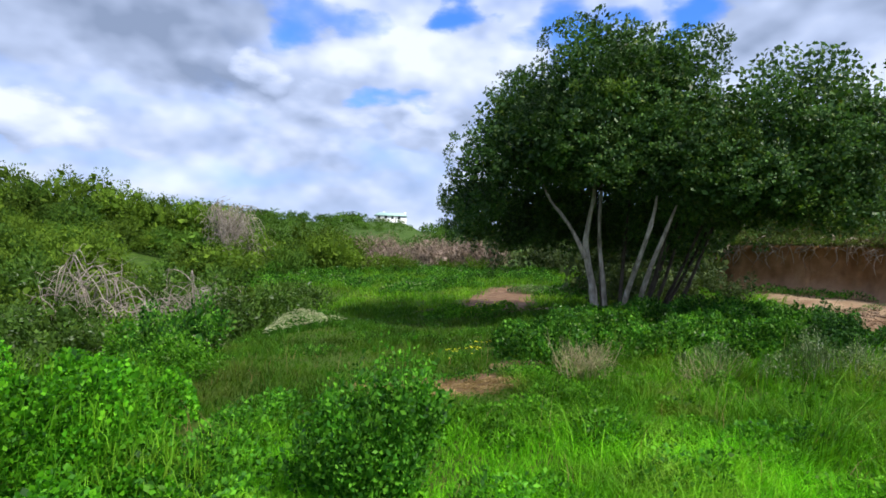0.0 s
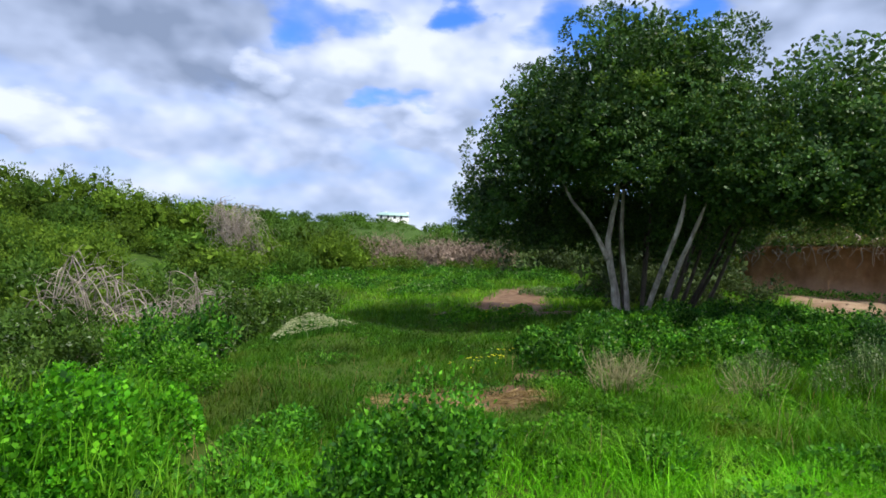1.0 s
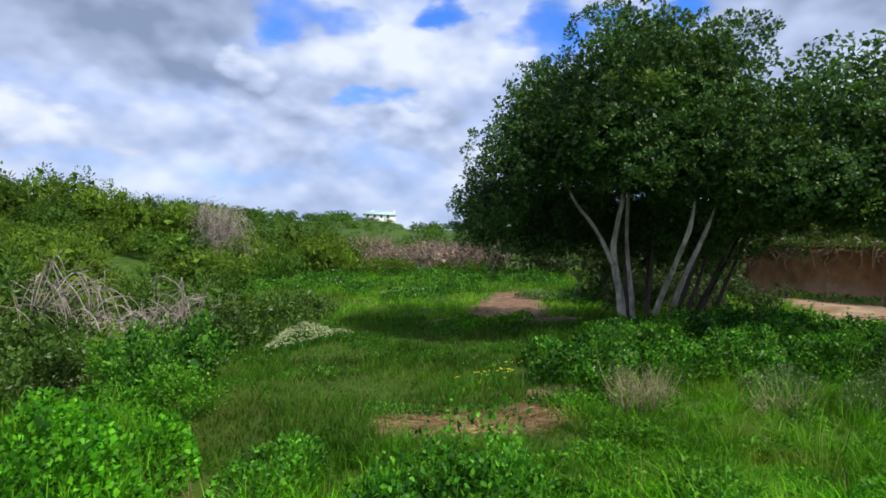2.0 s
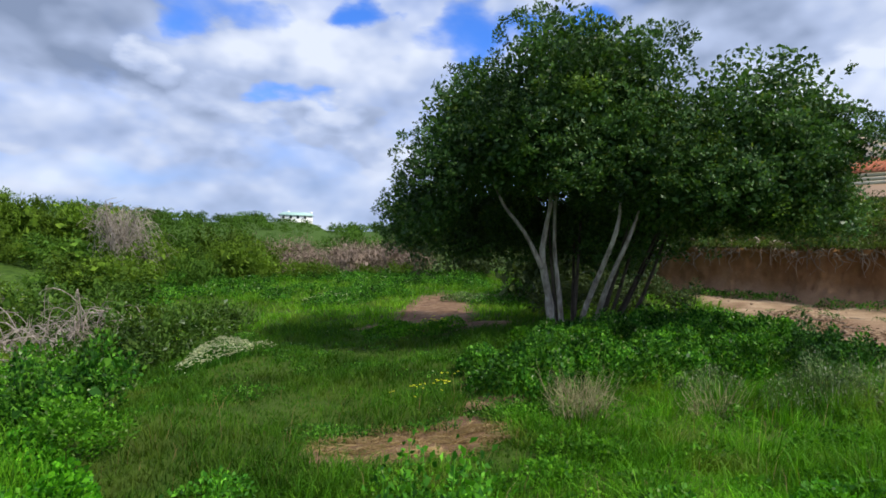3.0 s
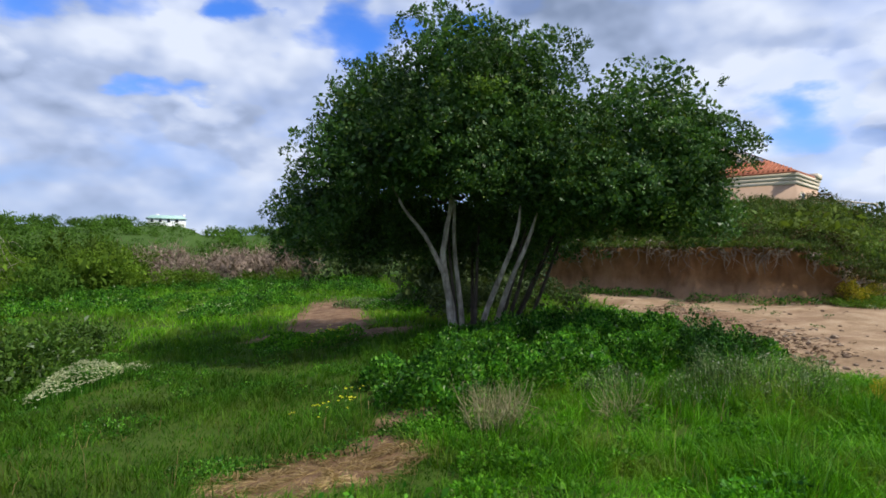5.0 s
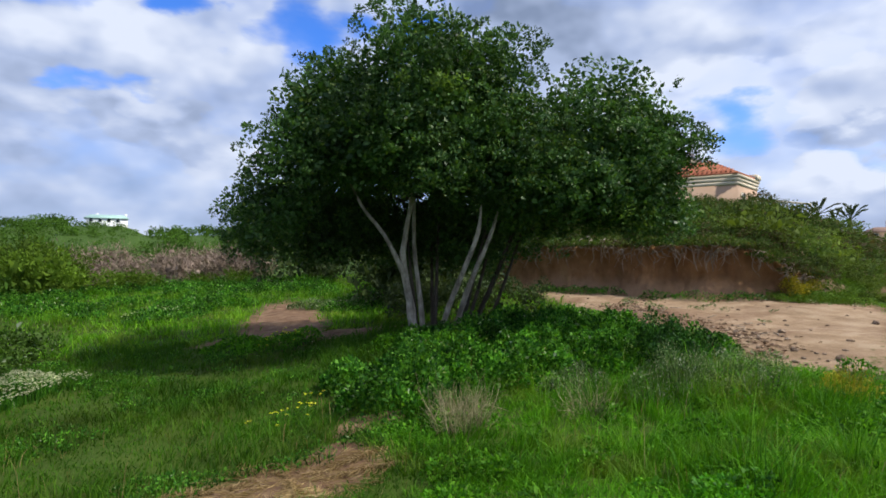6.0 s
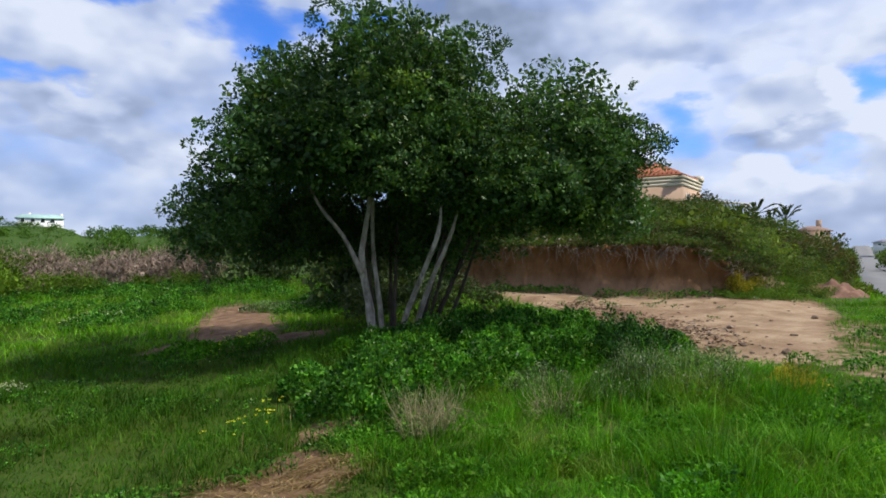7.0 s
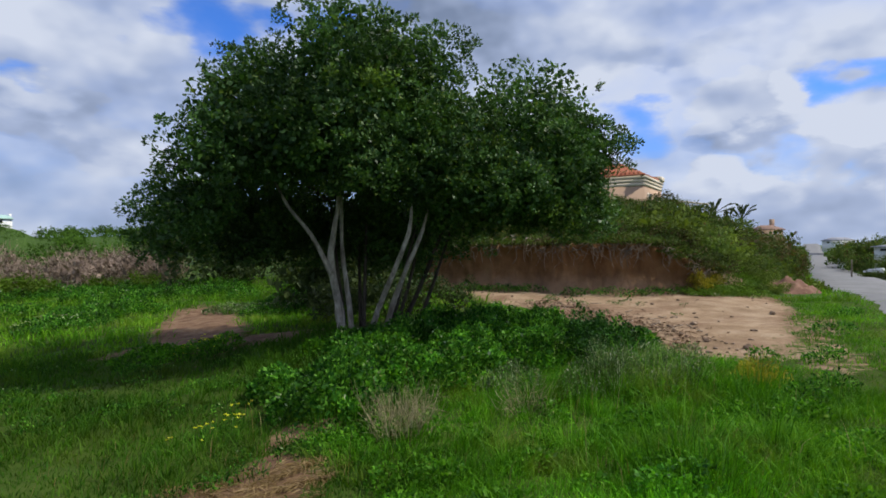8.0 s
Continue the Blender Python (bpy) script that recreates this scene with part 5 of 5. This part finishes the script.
    tagged(ob, "small brown stone lying on pale sand", "stone", "stones on the sand")
    n += 1
for i in range(34):
    y = g.uniform(7.6, 13)
    x = float(litter_line(y)) + g.normal(0.3, 0.7)
    if polygon_depth(SAND_EDGE, x, y) < 0.2:
        continue
    a, L = g.uniform(-0.6, 0.9), g.uniform(0.08, 0.45)
    d = np.array([math.cos(a), math.sin(a), 0])
    pts = []
    for u in (0, 0.35, 0.7, 1):
        p = np.array([x, y, 0]) + d * L * u + np.append(g.normal(0, 0.03, 2), 0)
        p[2] = ground_at(p[0], p[1]) + 0.012
        pts.append(p)
    tagged(part("stick", Soup().add(*tube(pts, [0.010, 0.009, 0.007, 0.004], 5)).mesh("stick", True), ROOT), "broken dry stick lying on pale sand", "stick", "sticks on the sand")
leafy_patch("sand_seedlings", [(float(x), float(y), 0.12, 0.1, 0.09, 0) for x, y in zip(g.uniform(9, 14.5, 40), g.uniform(9.5, 14, 40)) if polygon_depth(SAND_EDGE, x, y) > 0.2], 900, 0.045, 0.5, LEAF_GREY, 411, "tiny seedlings dotted over the sand")
# leaf litter and bark chips in a band over the sand
n = 1700
y = g.uniform(7.5, 13.2, n)
x = litter_line(y) + g.normal(0.1, 0.38, n)
ok = polygon_depth(SAND_EDGE, x, y) > 0.1
x, y = x[ok], y[ok]
a = g.uniform(0, 6.28, len(x))
v, f = leaves(np.stack([x, y, height(x, y) + 0.006], 1), np.stack([np.cos(a), np.sin(a), g.uniform(0.0, 0.06, len(x))], 1), 0.075 * g.uniform(0.4, 1.6, len(x)), 0.45, g, facing=np.array([0, 0, 1.0]), loose=0.15)
tagged(part("litter", quick_mesh("litter", v, [f]), LITTER), "brown bark chips and litter strewn over sand", "litter", kind="stuff")
# spoil heap by the slope
hx, hy = 19.6, 11.6
g = rng(430)
hu, hv = np.meshgrid(np.linspace(-1, 1, 41), np.linspace(-1, 1, 31))
hr = np.hypot(hu, hv)
lump = np.clip(1 - hr ** 1.6, -0.2, 1) * (0.62 + 0.2 * np.sin(hu * 4 + 1) + 0.14 * np.sin(hu * 9 + hv * 7) + 0.10 * np.sin(hv * 13 - hu * 11)) + g.normal(0, 0.025, hu.shape)
wx, wy = hx + hu * 1.35 + hv * 0.35, hy - hu * 0.5 + hv * 0.8
wz = height(wx, wy) + lump * 0.62 - 0.06
hi = np.arange(hu.size).reshape(hu.shape)
tagged(part("spoil_mound", quick_mesh("spoil_mound", np.stack([wx, wy, wz], -1).reshape(-1, 3), [np.stack([hi[:-1, :-1], hi[:-1, 1:], hi[1:, 1:], hi[1:, :-1]], -1).reshape(-1, 4)]), RED_SOIL), "small heap of reddish soil on the grass", "soil heap")


# ---- houses ----
def prism_roof(name, lo, hi, z0, rise, inset_x, inset_y, mat, parent):
    """A hipped roof over a rectangle."""
    (x0, y0), (x1, y1) = lo, hi
    v = [(x0, y0, z0), (x1, y0, z0), (x1, y1, z0), (x0, y1, z0), (x0 + inset_x, y0 + inset_y, z0 + rise), (x1 - inset_x, y0 + inset_y, z0 + rise), (x1 - inset_x, y1 - inset_y, z0 + rise), (x0 + inset_x, y1 - inset_y, z0 + rise)]
    v += [(a, b, c - 0.12) for a, b, c in v[:4]]
    f = [(0, 1, 5, 4), (1, 2, 6, 5), (2, 3, 7, 6), (3, 0, 4, 7), (4, 5, 6, 7), (8, 9, 1, 0), (9, 10, 2, 1), (10, 11, 3, 2), (11, 8, 0, 3), (11, 10, 9, 8)]
    return part(name, Soup().add(v, f).mesh(name), mat, parent)


def turned(ob, x, y, z, deg):
    ob.matrix_world = pose(x, y, z, 0, 0, deg)
    return ob


# the tan villa on the hill: its near corner at the origin, the long front towards -x, the flank towards +y
villa = tagged(new("villa"), "tan plastered villa with cream mouldings and terracotta roof", "house")
part("wall", box_mesh("wall", (-11, 0, -3.5), (0, 5.5, 0.9)), PLASTER_TAN, villa)
for z0, z1, out in ((0.9, 1.13, 0.05), (1.17, 1.37, 0.09), (1.41, 1.62, 0.14)):
    part("cornice", box_mesh("cornice", (-11 - out, -out, z0), (out, 5.5 + out, z1)), PLASTER_CREAM, villa, "cream stepped moulding")
prism_roof("roof", (-11.3, -0.25), (0.1, 5.5), 1.74, 1.2, 2.6, 2.6, ROOF_TILE, villa)
g = rng(500)
tiles = Soup()
for i in range(36):
    x = -11.0 + i * 0.305
    end = min(1.0, (x + 11.3) / 2.6, max(0.02, (0.1 - x) / 2.6))
    tiles.add(*tube([(x, -0.25, 1.78), (x, -0.25 + 2.6 * end, 1.78 + 1.2 * end)], [0.06, 0.06], 5))
part("roof_tile", tiles.mesh("roof_tile", True), ROOF_TILE, villa)
part("parapet", box_mesh("parapet", (-0.35, 4.3, 1.62), (0.2, 5.7, 1.98)), PLASTER_CREAM, villa)
part("upper_wall", box_mesh("upper_wall", (-12, 2.5, 1.3), (-2.9, 8, 2.5)), PLASTER_TAN, villa)
gable = Soup().add([(-12.6, 2.4, 2.3), (-1.6, 2.4, 2.3), (-7.1, 2.4, 5.0), (-12.6, 2.9, 2.3), (-1.6, 2.9, 2.3), (-7.1, 2.9, 5.0), (-7.1, 9, 5.0), (-12.6, 9, 2.3), (-1.6, 9, 2.3)],
                   [(0, 1, 2), (6, 8, 7)], [(0, 2, 5, 3), (1, 4, 5, 2), (5, 4, 8, 6), (3, 5, 6, 7), (0, 3, 4, 1)])
part("gable", gable.mesh("gable"), PLASTER_CREAM, villa, "cream raking gable moulding")
rake = Soup().add(*tube([(-7.1, 2.25, 5.05), (-1.4, 2.25, 2.3)], [0.13, 0.13], 4)).add(*tube([(-7.1, 2.3, 4.55), (-2.2, 2.3, 2.1)], [0.1, 0.1], 4))
part("gable_roof", Soup().add([(-7.1, 2.2, 5.18), (-1.3, 2.2, 2.38), (-1.3, 9, 2.38), (-7.1, 9, 5.18), (-7.1, 2.2, 5.26), (-1.3, 2.2, 2.46), (-1.3, 9, 2.46), (-7.1, 9, 5.26)], [(3, 2, 1, 0), (4, 5, 6, 7), (0, 1, 5, 4), (1, 2, 6, 5), (2, 3, 7, 6), (3, 0, 4, 7)]).mesh("gable_roof"), ROOF_BROWN, villa)
part("rake_moulding", rake.mesh("rake_moulding"), PLASTER_WHITE, villa)
for yw in (1.0, 3.2):
    w = part("window", box_mesh("window", (-0.02, yw, -1.0), (0.06, yw + 1.0, 0.45)), PLASTER_CREAM, villa)
    part("pane", box_mesh("pane", (0.0, yw + 0.1, -0.9), (0.075, yw + 0.9, 0.35)), GLASS_DARK, w)
part("wall_lamp", Soup().add(*tube([(0.05, 5.2, 0.5), (0.5, 5.2, 0.6), (0.75, 5.2, 0.45)], [0.04, 0.04, 0.1], 6)).mesh("wall_lamp", True), WOOD_POST, villa)
turned(villa, *polar(53.25, 43), 5.48, -67)

# pale balustrade on the brow beside the villa
rail = thing("balustrade", *polar(55.6, 50), 4.6, "pale low balustrade along the hilltop", "balustrade")
p0, p1 = np.array([*polar(55.0, 46), 5.55]), np.array([*polar(58.8, 47), 5.15])
part("top_rail", Soup().add(*tube([p0, p1], [0.07, 0.07], 6)).mesh("top_rail", True), PLASTER_CREAM, rail)
for u in np.linspace(0, 1, 12):
    p = p0 + (p1 - p0) * u
    part("post", Soup().add(*tube([p - (0, 0, 1.2), p], [0.05, 0.05], 6)).mesh("post", True), PLASTER_CREAM, rail)


def fan_palm(x, y, z, size, seed, n=11):
    g = rng(seed)
    t = thing("palm", x, y, z, "dark ragged wild banana palm on the hilltop", "palm", "hilltop palms")
    top = np.array([x, y, z + size * 0.3])
    part("trunk", Soup().add(*tube([(x, y, z - 0.5), top], [0.14, 0.1], 7)).mesh("trunk", True), BARK_DARK_SHADED, t)
    for i in range(n):
        a, up = i * 2.4 + g.uniform(0, 0.5), g.uniform(0.2, 3.2)
        d = np.array([math.cos(a), math.sin(a), 0])
        long = size * g.uniform(0.7, 1.05)
        w = unit(d + (0, 0, up))
        spine = [top, top + w * long * 0.45, top + w * long * 0.8, top + w * long + d * 0.1 * long + (0, 0, -0.08 * long)]
        s = Soup().add(*tube(spine, [0.03, 0.024, 0.016, 0.006], 4))
        k = 14
        u = np.linspace(0.3, 1.0, k)
        c = np.array([np.interp(u * 3, range(4), [q[j] for q in spine]) for j in range(3)]).T
        side = unit(np.cross(w, (0, 0, 1.0)))
        for sg in (-1, 1):
            s.add(*leaves(c, np.tile(w * 1.0 + side * sg * 0.55, (k, 1)) + g.normal(0, 0.1, (k, 3)), size * 0.2, 0.3, g))
        part("frond", s.mesh("frond"), LEAF_THICKET, t)
    return t


fan_palm(*polar(59.3, 46), 4.05, 1.2, 520)
fan_palm(*polar(61.5, 46), 3.55, 1.25, 521)
fan_palm(*polar(60.5, 47), 3.75, 0.9, 522)


def small_house(name, x, y, z, w, d, tall, rise, wall_mat, roof_mat, label, deg, chimney=False, windows=2):
    t = tagged(new(name), label, "house")
    part("wall", box_mesh("wall", (-w / 2, -d / 2, -2.5), (w / 2, d / 2, tall)), wall_mat, t)
    r = prism_roof("roof", (-w / 2 - 0.4, -d / 2 - 0.4), (w / 2 + 0.4, d / 2 + 0.4), tall + 0.12, rise, min(w, d) * 0.42, min(w, d) * 0.42, roof_mat, t)
    if chimney:
        part("chimney", box_mesh("chimney", (w * 0.12, -0.4, tall), (w * 0.12 + 0.8, 0.4, tall + rise + 1.3)), wall_mat, t)
    for i in range(windows):
        cx = -w / 2 + (i + 0.5) * w / windows
        f = part("window", box_mesh("window", (cx - 0.45, -d / 2 - 0.08, tall * 0.3), (cx + 0.45, -d / 2 + 0.05, tall * 0.85)), PLASTER_WHITE, t)
        part("pane", box_mesh("pane", (cx - 0.33, -d / 2 - 0.12, tall * 0.38), (cx + 0.33, -d / 2 - 0.02, tall * 0.77)), GLASS_DARK, f)
    return turned(t, x, y, z, deg)


hx, hy = polar(63.4, 128)
small_house("house", hx, hy, 4.0, 5.0, 4.6, 1.0, 0.85, PLASTER_TAN, ROOF_BROWN, "tan house with brown hipped roof and chimney", -55, True, 2)
hx, hy = polar(68.6, 235)
small_house("house", hx, hy, 2.3, 9, 7, 1.2, 1.0, PLASTER_WHITE, ROOF_GREY, "white house with grey hipped roof by the road", -66, False, 3)
hx, hy = polar(72.6, 98)
small_house("house", hx, hy, 0.95, 5.5, 5, 0.75, 0.3, PLASTER_WHITE, ROOF_GREY, "white house half hidden by roadside bushes", -70, False, 3)
# the long white house with a green roof on the far ridge
far = tagged(new("ridge_house"), "long white house with pale green roof on the ridge", "house")
part("wall", box_mesh("wall", (-4.2, -3, -3), (4.2, 3, 0.55)), PLASTER_WHITE, far)
prism_roof("roof", (-4.6, -3.3), (4.4, 3.3), 0.67, 0.85, 1.2, 2.6, ROOF_GREEN, far)
for cx in (-2.0, 3.9):
    part("chimney", box_mesh("chimney", (cx - 0.3, -0.4, 0.9), (cx + 0.3, 0.4, 1.8)), PLASTER_WHITE, far)
for cx in (-3.2, -1.4, 0.4, 2.2):
    f = part("window", box_mesh("window", (cx - 0.4, -3.06, -0.3), (cx + 0.4, -2.95, 0.6)), PLASTER_WHITE, far)
    part("pane", box_mesh("pane", (cx - 0.3, -3.09, -0.2), (cx + 0.3, -2.98, 0.5)), GLASS_DARK, f)
turned(far, -14.7, 157.5, 8.15, 6)

# roadside: bushes, wall and pillars
g = rng(530)
for az, r, el, wide in ((68.9, 150, 0.15, 2.4), (69.4, 135, 0.45, 3.0), (69.9, 125, 0.55, 3.2), (70.5, 122, 0.62, 3.4), (71.2, 120, 0.68, 3.4), (72.0, 118, 0.7, 3.4), (72.8, 112, 0.7, 3.2), (73.8, 105, 0.7, 3.2), (69.7, 104, -0.3, 1.8), (70.3, 100, -0.45, 1.9), (70.9, 100, -0.7, 1.6), (71.4, 94, -0.6, 2.2), (72.2, 92, -0.6, 2.2), (72.8, 90, -0.8, 1.6), (69.3, 108, -0.6, 1.4), (68.4, 205, 0.2, 3.0), (69.0, 210, 0.35, 3.4)):
    crest_shrub(az, r, el - 0.3, wide, HILL, "dark green bushes lining the far side of the road")
for az in (70.3, 70.7, 71.1, 71.5, 71.9, 72.4):
    crest_shrub(az, 76, -2.1, 0.75, HILL, "clipped low dark hedge beside the road")
wood = Soup()
for i in range(26):
    az, r = 69.3 + i * 0.19 + g.normal(0, 0.15), g.uniform(112, 140)
    x, y = polar(az, r)
    z = ground_at(x, y)
    tall = 2.04 + r * math.tan(radians(0.30 + g.normal(0, 0.05) - 0.5 * max(0, 69.9 - az))) - z
    lobes_cloud(wood, [((x, y, z + tall * 0.45), (3.0, 3.0, tall * 0.52)), ((x + 1.5, y - 1.5, z + tall * 0.3), (2.4, 2.4, tall * 0.4))], 5, 12, 0.5, 0.6, g, tuft=0.6, core=6, core_len=1.0)
tagged(part("roadside_woods", wood.mesh("roadside_woods"), LEAF_HILL), "solid dark green woodland beyond the road", "woodland", kind="stuff")
wall_a, wall_b = polar(70.5, 84), polar(71.5, 80)
garden_wall = Soup()
for u in range(8):
    x, y = wall_a[0] + (wall_b[0] - wall_a[0]) * u / 8, wall_a[1] + (wall_b[1] - wall_a[1]) * u / 8
    box(garden_wall, (x - 0.1, y - 0.35, ground_at(x, y) - 0.2), (x + 0.1, y + 0.35, ground_at(x, y) + 1.0 + 0.05 * u))
tagged(part("garden_wall", garden_wall.mesh("garden_wall"), PLASTER_WHITE), "low white garden wall behind the hedge", "wall")
for az, r, h0 in ((69.0, 112, 1.5), (68.75, 118, 1.9)):
    x, y = polar(az, r)
    z = ground_at(x, y)
    t = thing("gate_pillar", x, y, z, "white masonry gate pillar beside the road", "pillar", "gate pillars")
    part("shaft", box_mesh("shaft", (x - 0.3, y - 0.3, z - 0.3), (x + 0.3, y + 0.3, z + h0)), PLASTER_WHITE, t)
    part("cap", box_mesh("cap", (x - 0.38, y - 0.38, z + h0), (x + 0.38, y + 0.38, z + h0 + 0.14)), PLASTER_CREAM, t)
x, y = polar(69.5, 74)
tagged(part("marker_post", Soup().add(*tube([(x, y, ground_at(x, y) - 0.2), (x, y, ground_at(x, y) + 2.3)], [0.08, 0.07], 7)).mesh("marker_post", True), WOOD_POST), "weathered wooden post beside the road", "post")


g = rng(540)
leafy_patch("road_edge_weeds", [(*polar(64.9 + g.uniform(0, 1.0) * (1 if r < 60 else 0.8), r), 1.3, 1.3, 0.5, 0) for r in np.linspace(27, 95, 40)], 55, 0.26, 0.35, LEAF_OLIVE, 541, "rough olive growth along the road's edge", stems=0.3)


# ---- grass ----
def grass_patch(name, x0, x1, y0, y1, n, length, width, mat, seed, label, keep=None, tuft=1, spread=0.05):
    """Blades of grass, singly or in tufts that fan out."""
    g = rng(seed)
    k = n // tuft
    x, y = g.uniform(x0, x1, k), g.uniform(y0, y1, k)
    sand, soil, far = covers(x, y)
    ok = (sand < g.uniform(0.3, 0.62, k)) & (soil < g.uniform(0.3, 0.66, k)) & (far < 0.6)
    if keep is not None:
        ok &= keep(x, y, g)
    x, y = np.repeat(x[ok], tuft), np.repeat(y[ok], tuft)
    own = np.repeat(g.uniform(0.55, 1.45, ok.sum()), tuft)
    n = len(x)
    off = g.normal(0, spread, (n, 2)) * own[:, None] if tuft > 1 else np.zeros((n, 2))
    x, y = x + off[:, 0], y + off[:, 1]
    tall = (0.35 + 1.0 * (0.5 + 0.5 * np.sin(x * 1.7 + 1.3 * np.sin(y * 1.1)) * np.sin(y * 1.9 + x * 0.6))) * g.uniform(0.55, 1.35, n) * own
    lean = g.normal(0, 0.5, (n, 3)) * (1, 1, 0) + np.array([0.12, -0.05, 0])
    lean[:, :2] += off / spread * 0.45
    v, q, t = blades(np.stack([x, y, height(x, y) - 0.01], 1), lean, length * tall, width * g.uniform(0.6, 1.3, n), g)
    return tagged(part(name, quick_mesh(name, v, [q, t]), mat), label, "grass", kind="stuff")


def off_road(x, y):
    return np.abs((x + 0.94) * right[0] + (y - 2.04) * right[1] - road_side((x + 0.94) * along[0] + (y - 2.04) * along[1])) > 2.7


def in_view(x, y, g):
    a = np.degrees(np.arctan2(x + 0.4, y - 0.6))
    return (a > -50) & (a < 80)


def off_lawn(x, y, g):
    return in_view(x, y, g) & ~((x < 1.2) & (y > 6.2) & (g.random(len(x)) < 0.35))


# the nearest patch takes the grass colour with sunlight painted in
grass_patch("long_grass", -1.7, 3.3, 2.2, 4.7, 40000, 0.15, 0.0065, GRASS_NEAR_LIT, 600, "long lush green grass with seeding stalks", in_view, 14, 0.04)
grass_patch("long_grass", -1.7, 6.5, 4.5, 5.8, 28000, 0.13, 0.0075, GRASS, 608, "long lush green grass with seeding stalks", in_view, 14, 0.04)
grass_patch("long_grass", 3.2, 6.5, 2.8, 4.7, 13000, 0.17, 0.008, GRASS_FIELD, 609, "long lush green grass with seeding stalks", in_view, 14, 0.04)
grass_patch("long_grass", 0.9, 7.0, 5.4, 8.2, 30000, 0.125, 0.009, GRASS, 601, "long lush green grass with seeding stalks", in_view, 14, 0.04)
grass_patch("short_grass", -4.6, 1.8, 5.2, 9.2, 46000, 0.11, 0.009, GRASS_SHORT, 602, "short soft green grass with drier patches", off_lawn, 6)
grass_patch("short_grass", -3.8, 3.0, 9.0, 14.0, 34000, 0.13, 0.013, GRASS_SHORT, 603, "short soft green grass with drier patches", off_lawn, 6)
grass_patch("verge_grass", 5.8, 16, 2.6, 10.5, 42000, 0.085, 0.012, GRASS_FIELD, 604, "short green verge grass beside the sand", lambda x, y, g: (y < 0.42 * x + 4.2) & off_road(x, y), 5)
grass_patch("field_grass", -9, 9, 13.5, 29, 46000, 0.17, 0.024, GRASS_FIELD, 605, "bright green field grass beyond the tree", lambda x, y, g: (x < 6) | (y < 20), 6, 0.12)
grass_patch("verge_grass", 15, 40, 4, 20, 16000, 0.16, 0.03, GRASS_FIELD, 606, "short green verge grass beside the road", lambda x, y, g: off_road(x, y))
grass_patch("verge_grass", 38, 95, 12, 45, 12000, 0.3, 0.09, GRASS_FIELD, 616, "rough green verge grass further along the road", lambda x, y, g: off_road(x, y) & (np.abs(np.degrees(np.arctan2(x + 0.94, y - 2.04)) - 67) < 4))
grass_patch("long_grass", -4.5, 5.5, -2.5, 2.3, 24000, 0.14, 0.009, GRASS, 618, "long lush green grass along the walk", None, 10, 0.05)
grass_patch("dry_stalks", -2.5, 6.5, 3.3, 8.5, 900, 0.27, 0.004, STRAW, 607, "thin pale dry stalks standing in the grass", in_view)
grass_patch("rank_tufts", 1.2, 5.6, 4.2, 8.0, 4200, 0.3, 0.008, GRASS, 613, "rank dark tufts standing above the grass", in_view, 60, 0.09)
# small leafy weeds mixed into the grass
g = rng(610)
spots = [(float(x), float(y), float(g.uniform(0.1, 0.3)), float(g.uniform(0.1, 0.25)), float(g.uniform(0.1, 0.28)), 0) for x, y in zip(g.uniform(-1.6, 5.5, 150), g.uniform(2.5, 7.0, 150)) if not (x < 0.9 and y > 5.4) and not (abs(x + 0.4) < 0.9 and abs(y - 3.6) < 0.9)]
leafy_patch("grass_weeds", spots, 1500, 0.042, 0.6, LEAF_BUSH, 611, "small leafy weeds growing through the grass")
spots = [(float(x), float(y), float(g.uniform(0.15, 0.5)), float(g.uniform(0.12, 0.3)), float(g.uniform(0.05, 0.14)), 0) for x, y in zip(g.uniform(-3.2, 1.2, 60), g.uniform(6.5, 13, 60))]
leafy_patch("lawn_weeds", spots, 700, 0.035, 0.5, LEAF_WEED, 612, "low flat weeds in the short grass")
# cut straw lying on the bare patch
g = rng(620)
n = 4000
a, q = g.uniform(0, 6.28, n), np.sqrt(g.random(n))
x, y = 0.0 + np.cos(a) * q * 1.0, 6.5 + np.sin(a) * q * 0.5
way = np.stack([np.cos(a * 7), np.sin(a * 7), g.normal(0, 0.12, n)], 1)
v, f = leaves(np.stack([x, y, height(x, y) + 0.012 + 0.02 * g.random(n)], 1), way, 0.12 * g.uniform(0.5, 1.4, n), 0.05, g)
tagged(part("straw", quick_mesh("straw", v, [f]), STRAW), "dry straw scattered over bare earth", "straw", kind="stuff")
